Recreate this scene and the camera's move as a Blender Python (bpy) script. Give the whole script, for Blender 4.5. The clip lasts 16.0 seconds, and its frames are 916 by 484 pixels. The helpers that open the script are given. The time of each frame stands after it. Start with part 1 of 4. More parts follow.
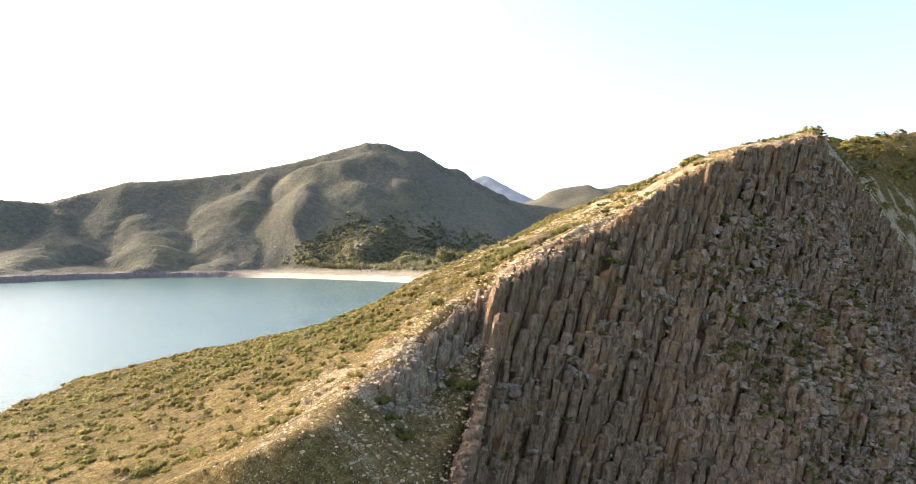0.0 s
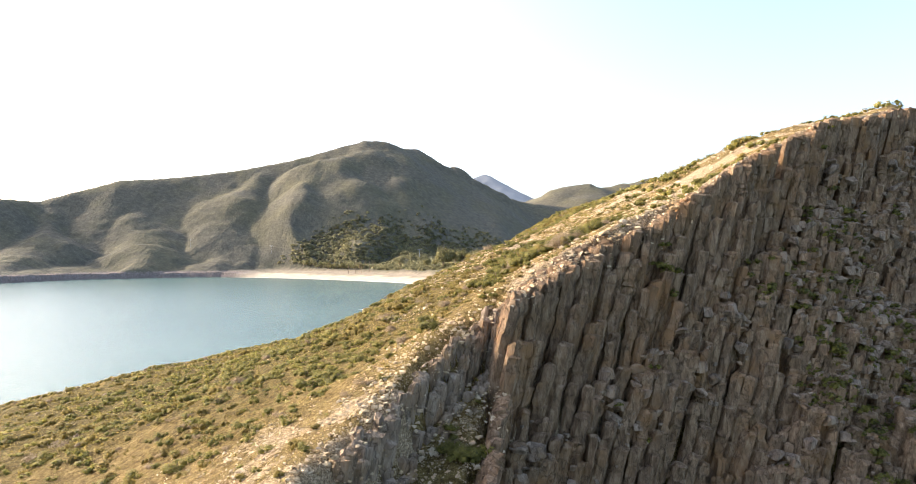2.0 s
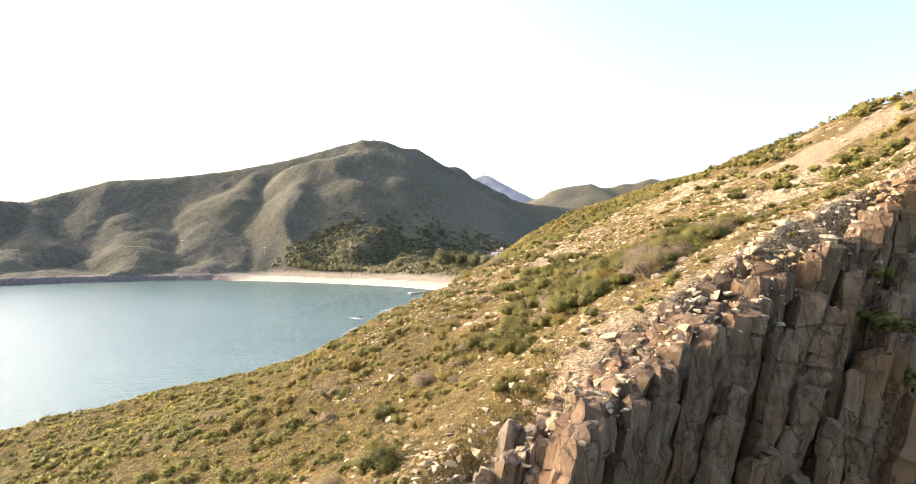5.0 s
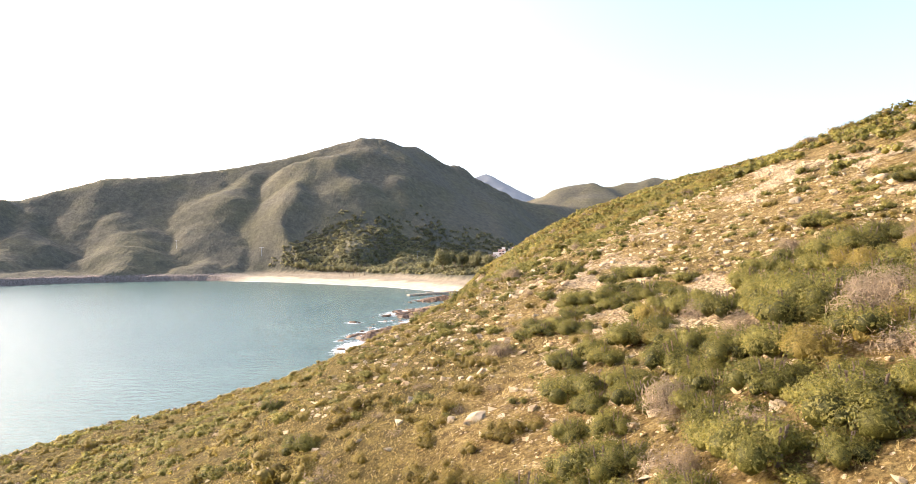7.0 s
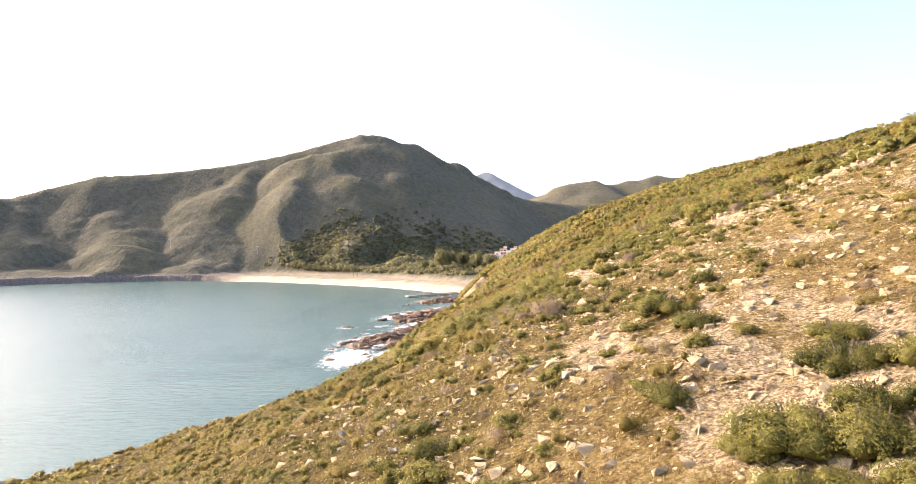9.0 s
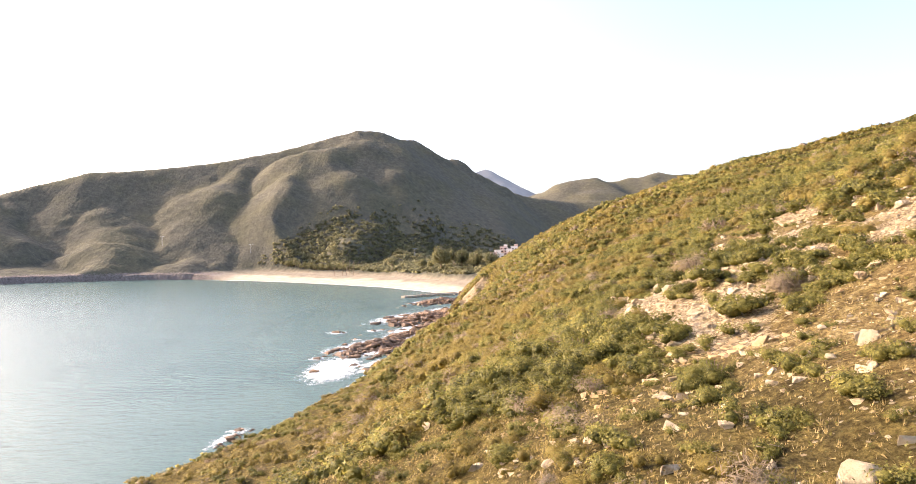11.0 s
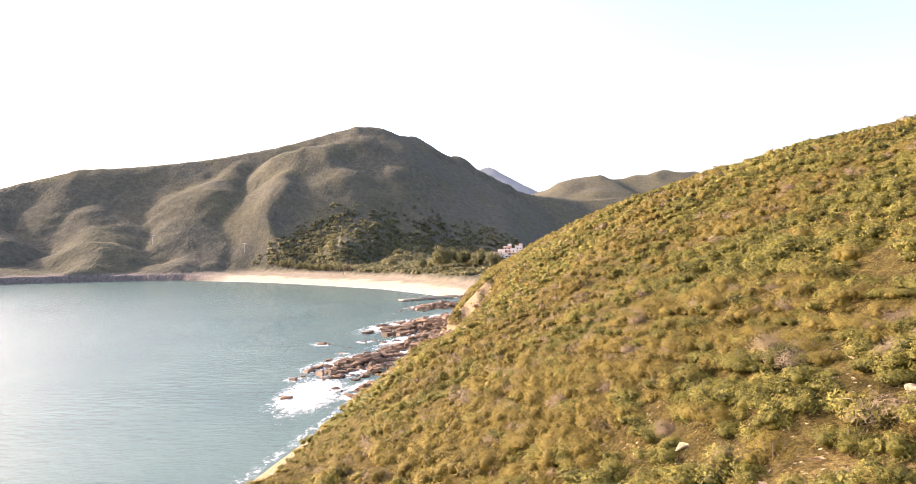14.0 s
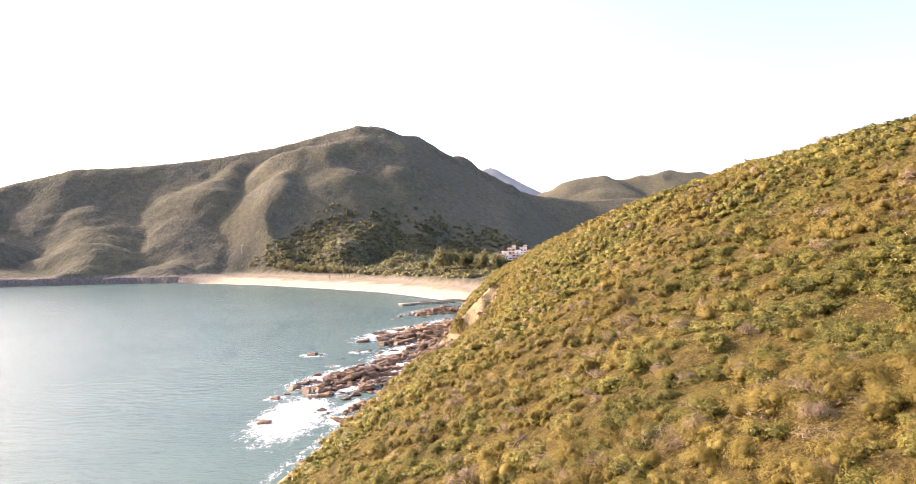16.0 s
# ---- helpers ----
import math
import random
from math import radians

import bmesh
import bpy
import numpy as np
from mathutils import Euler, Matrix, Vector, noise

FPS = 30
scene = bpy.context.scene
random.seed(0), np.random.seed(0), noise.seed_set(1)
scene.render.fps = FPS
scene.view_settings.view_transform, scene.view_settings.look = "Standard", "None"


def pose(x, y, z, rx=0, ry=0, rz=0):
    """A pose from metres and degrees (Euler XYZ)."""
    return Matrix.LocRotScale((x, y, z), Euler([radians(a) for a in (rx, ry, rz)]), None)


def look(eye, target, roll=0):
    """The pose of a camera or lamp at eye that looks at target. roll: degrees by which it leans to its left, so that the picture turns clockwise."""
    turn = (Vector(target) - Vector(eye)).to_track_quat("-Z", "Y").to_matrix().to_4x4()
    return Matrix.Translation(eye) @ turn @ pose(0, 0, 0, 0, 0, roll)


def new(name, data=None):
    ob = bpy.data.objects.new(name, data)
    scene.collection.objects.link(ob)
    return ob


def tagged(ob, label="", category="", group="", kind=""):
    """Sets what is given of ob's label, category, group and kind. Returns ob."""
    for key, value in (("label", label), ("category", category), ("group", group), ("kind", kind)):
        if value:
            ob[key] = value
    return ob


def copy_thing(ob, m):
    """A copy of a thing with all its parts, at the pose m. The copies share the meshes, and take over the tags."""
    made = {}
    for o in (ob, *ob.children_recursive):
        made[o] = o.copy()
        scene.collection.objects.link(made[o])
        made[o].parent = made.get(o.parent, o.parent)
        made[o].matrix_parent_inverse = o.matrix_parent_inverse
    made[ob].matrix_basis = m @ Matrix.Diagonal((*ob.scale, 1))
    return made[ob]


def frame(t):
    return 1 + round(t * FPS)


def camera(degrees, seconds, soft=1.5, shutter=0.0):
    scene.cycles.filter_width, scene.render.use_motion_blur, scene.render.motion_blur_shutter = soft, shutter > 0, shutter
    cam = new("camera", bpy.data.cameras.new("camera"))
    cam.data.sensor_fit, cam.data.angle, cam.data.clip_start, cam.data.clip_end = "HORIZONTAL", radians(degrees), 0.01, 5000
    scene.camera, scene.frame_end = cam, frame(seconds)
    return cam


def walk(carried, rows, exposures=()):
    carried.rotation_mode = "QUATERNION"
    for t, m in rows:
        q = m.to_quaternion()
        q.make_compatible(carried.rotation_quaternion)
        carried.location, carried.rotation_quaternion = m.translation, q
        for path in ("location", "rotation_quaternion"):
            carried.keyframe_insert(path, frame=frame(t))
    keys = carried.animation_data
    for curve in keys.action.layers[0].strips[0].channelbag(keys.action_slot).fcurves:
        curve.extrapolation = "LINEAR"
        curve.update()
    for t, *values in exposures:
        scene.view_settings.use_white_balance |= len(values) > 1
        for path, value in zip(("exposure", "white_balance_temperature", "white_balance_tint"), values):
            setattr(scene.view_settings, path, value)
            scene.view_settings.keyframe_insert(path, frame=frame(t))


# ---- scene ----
# The flight: seconds, place in metres, degrees of pitch and yaw.
cam = camera(70.0, 16.0, soft=0.6)
PATH = [
    (0.0, 0.03, -0.01, 40.95, 0.875, -0.008),
    (0.5, 0.04, 5.88, 41.02, 0.837, -0.016),
    (1.0, 0.02, 11.89, 41.09, 0.828, -0.013),
    (1.5, 0.06, 17.89, 41.14, 0.815, -0.012),
    (2.0, 0.17, 23.83, 41.40, 0.815, -0.005),
    (2.5, 0.30, 29.81, 41.67, 0.820, 0.005),
    (3.0, 0.43, 35.68, 42.04, 0.872, 0.011),
    (3.5, 0.51, 41.61, 42.29, 0.899, 0.004),
    (6.0, 0.79, 71.70, 43.67, 0.902, -0.002),
    (6.5, 0.79, 77.80, 43.87, 0.878, 0.034),
    (7.0, 0.79, 83.97, 44.10, 0.840, 0.067),
    (7.5, 0.84, 90.18, 44.32, 0.809, 0.087),
    (8.0, 0.93, 96.47, 44.57, 0.768, 0.094),
    (8.5, 0.93, 102.91, 44.86, 0.729, 0.104),
    (9.0, 0.88, 109.33, 45.23, 0.701, 0.101),
    (9.5, 0.83, 115.85, 45.50, 0.669, 0.088),
    (12.0, 1.57, 148.57, 46.72, 0.406, -0.002),
    (12.5, 1.69, 155.10, 47.02, 0.412, 0.054),
    (13.0, 1.73, 161.70, 46.96, 0.376, 0.118),
    (13.5, 1.79, 168.48, 47.21, 0.373, 0.155),
    (14.0, 1.80, 175.04, 47.32, 0.345, 0.211),
    (14.5, 1.76, 181.42, 47.24, 0.312, 0.271),
    (15.0, 1.75, 187.82, 47.43, 0.325, 0.325),
    (15.5, 1.78, 193.96, 47.61, 0.369, 0.374),
    (16.0, 1.83, 199.99, 47.87, 0.442, 0.425),
]
walk(cam, [(t, pose(x, y, z, 90 + pitch, 0, yaw)) for t, x, y, z, pitch, yaw in PATH],
     [(0.0, 1.8, 5980, 12), (6.5, 1.8, 6150, 15), (16.0, 1.8, 6380, 23)])

# ---- world ----
SUN_AZ, SUN_EL = radians(-70), radians(26)   # from straight ahead, to the left
sun_way = Vector((math.sin(SUN_AZ) * math.cos(SUN_EL), math.cos(SUN_AZ) * math.cos(SUN_EL), math.sin(SUN_EL)))
world = bpy.data.worlds.new("world")
scene.world = world
world.use_nodes = True
wn = world.node_tree
sky = wn.nodes.new("ShaderNodeTexSky")
sky.sky_type = "NISHITA"
sky.sun_disc = False
sky.sun_elevation, sky.sun_rotation = SUN_EL, SUN_AZ
sky.air_density, sky.dust_density, sky.ozone_density = 1.0, 4.0, 0.4
wn.links.new(sky.outputs[0], wn.nodes["Background"].inputs[0])
wn.nodes["Background"].inputs[1].default_value = 0.15
sun = new("sun", bpy.data.lights.new("sun", "SUN"))
sun.data.energy, sun.data.angle, sun.data.color = 2.5, radians(0.6), (1.0, 0.86, 0.66)
sun.matrix_world = look(sun_way * 300, (0, 0, 0))

# ---- numbers for the relief ----
rng = np.random.default_rng(7)
LATTICE = rng.random((256, 256))


def vnoise(x, y, shift=0):
    """Smooth value noise, 0 to 1, one cell a unit."""
    x, y = np.asarray(x, float) + shift * 17.31, np.asarray(y, float) + shift * 9.77
    i, j = np.floor(x).astype(int), np.floor(y).astype(int)
    u, v = x - i, y - j
    u, v = u * u * (3 - 2 * u), v * v * (3 - 2 * v)
    g = lambda a, b: LATTICE[(i + a) & 255, (j + b) & 255]
    return (g(0, 0) * (1 - u) + g(1, 0) * u) * (1 - v) + (g(0, 1) * (1 - u) + g(1, 1) * u) * v


def fbm(x, y, octaves=4, shift=0):
    total, amp, norm = 0, 1.0, 0
    for k in range(octaves):
        total = total + amp * vnoise(x * 2**k, y * 2**k, shift + 3 * k)
        norm += amp
        amp *= 0.5
    return total / norm


def step(a, b, x):
    t = np.clip((x - a) / (b - a), 0, 1)
    return t * t * (3 - 2 * t)


# Contours of the headland: for each height, how far across it lies at these distances ahead.
AHEAD = [60, 90, 112, 130, 150, 185, 235, 270, 350, 450, 560, 680]
CONTOURS = {
    -4: [-73, -89, -95, -97, -101, -90, -66, -54, -42, -28, -9, -1],
    0: [-67, -83, -89, -91, -94, -82, -57, -46, -33, -20, -4, 3],
    7: [-64, -80, -86, -88, -91, -77, -49, -34, -24, -11, -1, 4],
    11: [-58, -76, -84, -86, -88, -68, -42, -27, -18, -7, 1, 5.5],
    15: [-45, -58, -68, -70, -71, -60, -34, -21, -13, -4, 4.5, 9],
    20: [-30, -36, -41, -44, -43, -37, -24, -14, -7, 1, 9, 15],
    30: [-2, -9, -13, -16.5, -18, -10, 1, 4.5, 6, 12, 18, 25],
    40: [22, 9, 7.3, 3.5, 1.5, 8, 16.5, 21.5, 20, 26, 35, 46],
    50: [42, 29, 33, 29, 27.5, 31, 37, 41, 35, 40, 50, 61],
    60: [80, 47, 58, 52, 50, 55, 60, 60, 52, 59, 76, 98],
}
HIGHER = {75: [150, 140, 130, 108, 106, 108, 112, 107, 98, 102, 115, 145], 95: [260, 260, 260, 260, 260, 260, 260, 250, 215, 190, 190, 240]}
EDGE_X = [-6, -1, 2, 3.5, 5, 8, 14, 21, 27, 33, 41, 48, 56, 66, 75, 95, 150]
EDGE_Y = [40, 52, 66, 76, 82.6, 85.5, 88.6, 91.8, 95.0, 97.2, 101.6, 106.5, 111.5, 118, 128, 140, 162]


def edge_gap(x, y):
    """How far a place lies out beyond the cliff's upper edge (metres, minus: on the slope behind it)."""
    return np.interp(x, EDGE_X, EDGE_Y) - y


STEP_X = [-20, -16, -12, -8, -5, -2.3, 2, 8]
STEP_Y = [44, 52, 60, 66, 71, 79, 85, 88.5]


def step_gap(x, y):
    """The same for the low rock step above the spur, left of the cliff."""
    return np.where(x < 5, np.interp(x, STEP_X, STEP_Y) - y, -9)


def top_height(x, y, back=0.0):
    levels = {**CONTOURS, **HIGHER}
    xs = [np.interp(y, AHEAD, row) for row in levels.values()]
    zs = list(levels)
    z = np.full(np.shape(x), float(zs[0]))
    for (xa, za), (xb, zb) in zip(zip(xs, zs), zip(xs[1:], zs[1:])):
        z = np.where(x >= xa, za + (zb - za) * np.clip((x - xa) / (xb - xa), 0, 1), z)
    gone = np.maximum(0, x - 66 - 0.55 * np.maximum(0, y - 120)) * step(215, 165, y)
    z = z - 1.6 * gone
    z = z + 1.5 * step(25, 34, x) * step(56, 44, x) * step(-22, -3, edge_gap(x, y))
    low = step_gap(x, y) + 0.6 * back
    z = z - 1.5 * step(-4, 0, low) * step(-12, -5, x) - 1.2 * step(-3.5, 0, edge_gap(x, y)) * step(9, 13, x) * step(26, 20, x)
    z = z - np.clip(3.2 * low, 0, 4.4) * step(-11, -3, x) - 0.2 * np.maximum(0, low - 1.5) * step(-15, -9, x)
    cove = step(305, 430, y) * step(508, 499, y + 5 * (fbm(x / 4, y / 9, 3, 8) - 0.5)) * step(26, 14, x) * step(-14, 2, x)
    z = np.maximum(z - 10 * cove, np.minimum(z, 1.8 + 0.1 * np.maximum(0, x + 20)))
    z = np.where(y > 640, z - (y - 640) * 0.9 * step(640, 700, y), z)
    return z


DROPS = [[(0, 0), (2.2, 12), (3.7, 15), (5.6, 28), (7.0, 33), (10, 41), (40, 160)],
         [(0, 0), (2.0, 12), (4.0, 15), (6.2, 24), (9, 28), (11, 34), (18, 43), (40, 150)],
         [(0, 0), (1.6, 6), (3, 12), (7, 21), (22, 42), (40, 110)]]


def drop(x, d):
    """How far the cliff has fallen d metres out from its edge: walls and ledges, steeper where the edge turns to the left."""
    a, b, c = (np.interp(d, *zip(*line)) for line in DROPS)
    u, v = step(26, 42, x), step(50, 68, x)
    return (a * (1 - u) + b * u) * (1 - v) + c * v


def land_height(x, y, back=0.0):
    x, y = np.asarray(x, float), np.asarray(y, float)
    z = top_height(x, y, back)
    rough = (fbm(x / 19, y / 19, 4, 1) - 0.5) * 3.2 + (fbm(x / 3.3, y / 3.3, 3, 5) - 0.5) * 0.7
    mound = 1 - np.abs(2 * vnoise(x / 2.3, y / 2.3, 17) - 1)
    z = z + rough * step(0, 12, z) + (mound - 0.5) * (0.22 + 0.5 * step(160, 205, y)) * step(4, 12, z)
    d = np.maximum(0, edge_gap(x, y) + (fbm(x / 5, y / 5, 3, 2) - 0.5) * 2 + np.where(x > -2, back * (1 + 3 * step(4.4, 3, x)), 0))
    z = z - drop(x, d) * step(0, 0.5, d)
    end = 51 + 0.012 * np.maximum(0, -x - 30) ** 2 + 5 * (fbm(x / 9, y / 9, 3, 9) - 0.5)
    z = z - np.maximum(0, end - y) * 2.6
    return np.maximum(z, -5)


# Crest of the far mountain: across, ahead, height.
CREST = [(-1500, 1100, 98), (-1150, 1050, 118), (-805, 1150, 132), (-786, 1250, 134), (-686, 1350, 184), (-617, 1400, 194), (-507, 1480, 218),
         (-393, 1550, 252), (-320, 1600, 282), (-228, 1640, 315), (-184, 1660, 316), (-143, 1700, 305), (-113, 1760, 313), (-39, 1800, 274),
         (26, 1820, 241), (109, 1850, 199), (190, 1880, 180), (330, 1950, 170), (600, 2000, 200)]
SPURS = [[(-200, 1650, 312), (-268, 1520, 255), (-300, 1400, 185), (-300, 1270, 100), (-270, 1150, 25)],
         [(-143, 1700, 303), (-150, 1540, 225), (-200, 1380, 130), (-190, 1230, 62), (-170, 1130, 20)],
         [(-430, 1530, 232), (-455, 1400, 165), (-450, 1270, 95), (-440, 1140, 30)],
         [(-600, 1410, 186), (-600, 1290, 120), (-560, 1160, 60), (-520, 1050, 20)],
         [(-786, 1250, 128), (-740, 1130, 85), (-690, 1000, 40), (-640, 880, 12)],
         [(-39, 1800, 272), (-40, 1600, 150), (-60, 1400, 70), (-60, 1200, 30)]]
SHORE_X = [-2500, -900, -640, -594, -552, -430, -380, -250, -155, -86, -40, -9, 20, 60, 2500]
SHORE_Y = [560, 700, 800, 865, 985, 1062, 1072, 1020, 951, 893, 828, 780, 755, 740, 700]


def ridge(x, y, line, k, blunt=12.0):
    best = np.full(np.shape(x), -1e9)
    for (ax, ay, az), (bx, by, bz) in zip(line, line[1:]):
        ux, uy = bx - ax, by - ay
        s = np.clip(((x - ax) * ux + (y - ay) * uy) / (ux * ux + uy * uy), 0, 1)
        far = np.hypot(x - ax - s * ux, y - ay - s * uy)
        best = np.maximum(best, az + s * (bz - az) - k * (np.sqrt(far * far + blunt * blunt) - blunt))
    return best


def hill_height(x, y):
    x, y = np.asarray(x, float), np.asarray(y, float)
    inland = y - np.interp(x, SHORE_X, SHORE_Y)
    beach = step(-365, -310, x) * step(60, 0, x)
    wx, wy = x + 130 * (fbm(x / 170, y / 170, 4, 11) - 0.5), y + 90 * (fbm(x / 150, y / 150, 3, 12) - 0.5)
    z = np.maximum(ridge(x, y, CREST, 0.7), -30)
    top = np.interp(x, [q[0] for q in CREST], [q[2] for q in CREST])
    for k, line in enumerate(SPURS):
        z = np.maximum(z, ridge(wx, wy, line, 0.74, 45.0))
    z = np.maximum(z, 14 + 0.05 * (inland - 130) + 16 * np.exp(-((x - 62) ** 2 + (y - 965) ** 2) / 4200))
    gully = (fbm(wx / 120, wy / 520, 2, 13) - 0.5) * 34
    z = z + gully * step(10, 70, z) * step(10, 90, top - z) + (fbm(x / 11, y / 11, 2, 14) - 0.5) * 4
    rocky = np.minimum(z, 7 + 0.75 * inland + 9 * (fbm(x / 25, y / 25, 3, 15) - 0.4))
    sandy = np.where(inland < 105, 0.085 * inland, 9 + (inland - 105) * 1.0)
    sandy = np.minimum(z, sandy)
    z = rocky * (1 - beach) + sandy * beach
    return np.where(inland < 0, np.maximum(-5, np.where(beach > 0.5, 0.085, 0.9) * inland), z)


def link_mesh(name, verts, faces, mats, smooth=True, index=None):
    me = bpy.data.meshes.new(name)
    verts = np.asarray(verts, np.float32).reshape(-1, 3)
    faces = np.asarray(faces, np.int32)
    n, k = faces.shape
    me.vertices.add(len(verts))
    me.vertices.foreach_set("co", verts.ravel())
    me.loops.add(n * k)
    me.loops.foreach_set("vertex_index", faces.ravel())
    me.polygons.add(n)
    me.polygons.foreach_set("loop_start", np.arange(0, n * k, k, dtype=np.int32))
    me.polygons.foreach_set("use_smooth", np.full(n, smooth))
    if index is not None:
        me.polygons.foreach_set("material_index", np.asarray(index, np.int32))
    me.update(calc_edges=True)
    for m in mats:
        me.materials.append(m)
    return me


def sheet(name, gx, gy, height, material):
    """A relief over the lines gx and gy."""
    x, y = np.meshgrid(gx, gy)
    v = np.stack([x, y, height(x, y)], -1)
    n, m = x.shape
    a = (np.arange(n - 1)[:, None] * m + np.arange(m - 1)).ravel()
    me = link_mesh(name, v, np.stack([a, a + 1, a + m + 1, a + m], 1), [material])
    return new(name, me), v


def give(me, name, values):
    values = np.asarray(values, np.float32)
    if len(values) == len(me.vertices) and values.ndim == 2 and values.shape[1] == 3:
        me.attributes.new(name, "FLOAT_VECTOR", "POINT").data.foreach_set("vector", values.ravel())
    else:
        me.attributes.new(name, "FLOAT", "POINT").data.foreach_set("value", values.ravel())

# ---- materials ----
def shader(name, rough=0.9, spec=0.3):
    m = bpy.data.materials.new(name)
    m.use_nodes = True
    b = m.node_tree.nodes["Principled BSDF"]
    b.inputs["Roughness"].default_value = rough
    b.inputs["Specular IOR Level"].default_value = spec
    return m, m.node_tree, b


def put(tree, kind, links=(), **values):
    """A node with its settings; links: (input, socket or value)."""
    n = tree.nodes.new(kind)
    for key, value in values.items():
        if key == "op":
            n.operation = value
        elif key == "blend":
            n.blend_type = value
        elif key == "attr":
            n.attribute_name = value
        elif key == "kind":
            n.data_type = value
    for key, value in links:
        if hasattr(value, "is_output"):
            tree.links.new(value, n.inputs[key])
        else:
            n.inputs[key].default_value = value
    return n


def place(tree, scale):
    geo = put(tree, "ShaderNodeNewGeometry")
    return put(tree, "ShaderNodeVectorMath", [(0, geo.outputs["Position"]), (1, scale)], op="MULTIPLY").outputs[0]


def grain(tree, scale, detail=4, rough=0.6, where=None, stretch=(1, 1, 1)):
    return put(tree, "ShaderNodeTexNoise", [("Vector", where or place(tree, stretch)), ("Scale", scale), ("Detail", detail), ("Roughness", rough)]).outputs["Fac"]


def ramp(tree, fac, stops):
    n = put(tree, "ShaderNodeValToRGB", [("Fac", fac)])
    el = n.color_ramp.elements
    while len(el) < len(stops):
        el.new(0.5)
    for e, (p, c) in zip(el, stops):
        e.position, e.color = p, (*c, 1)
    return n.outputs["Color"]


def blend(tree, fac, a, b, how="MIX"):
    n = tree.nodes.new("ShaderNodeMix")
    n.data_type, n.blend_type = "RGBA", how
    for key, value in ((0, fac), (6, a), (7, b)):
        if hasattr(value, "is_output"):
            tree.links.new(value, n.inputs[key])
        else:
            n.inputs[key].default_value = value if key == 0 else (*value, 1)
    return n.outputs[2]


def squeeze(tree, v, a, b):
    return put(tree, "ShaderNodeMapRange", [("Value", v), ("From Min", a), ("From Max", b)]).outputs["Result"]


def bumped(tree, bsdf, height, strength, distance):
    n = put(tree, "ShaderNodeBump", [("Height", height), ("Strength", strength), ("Distance", distance)])
    tree.links.new(n.outputs[0], bsdf.inputs["Normal"])


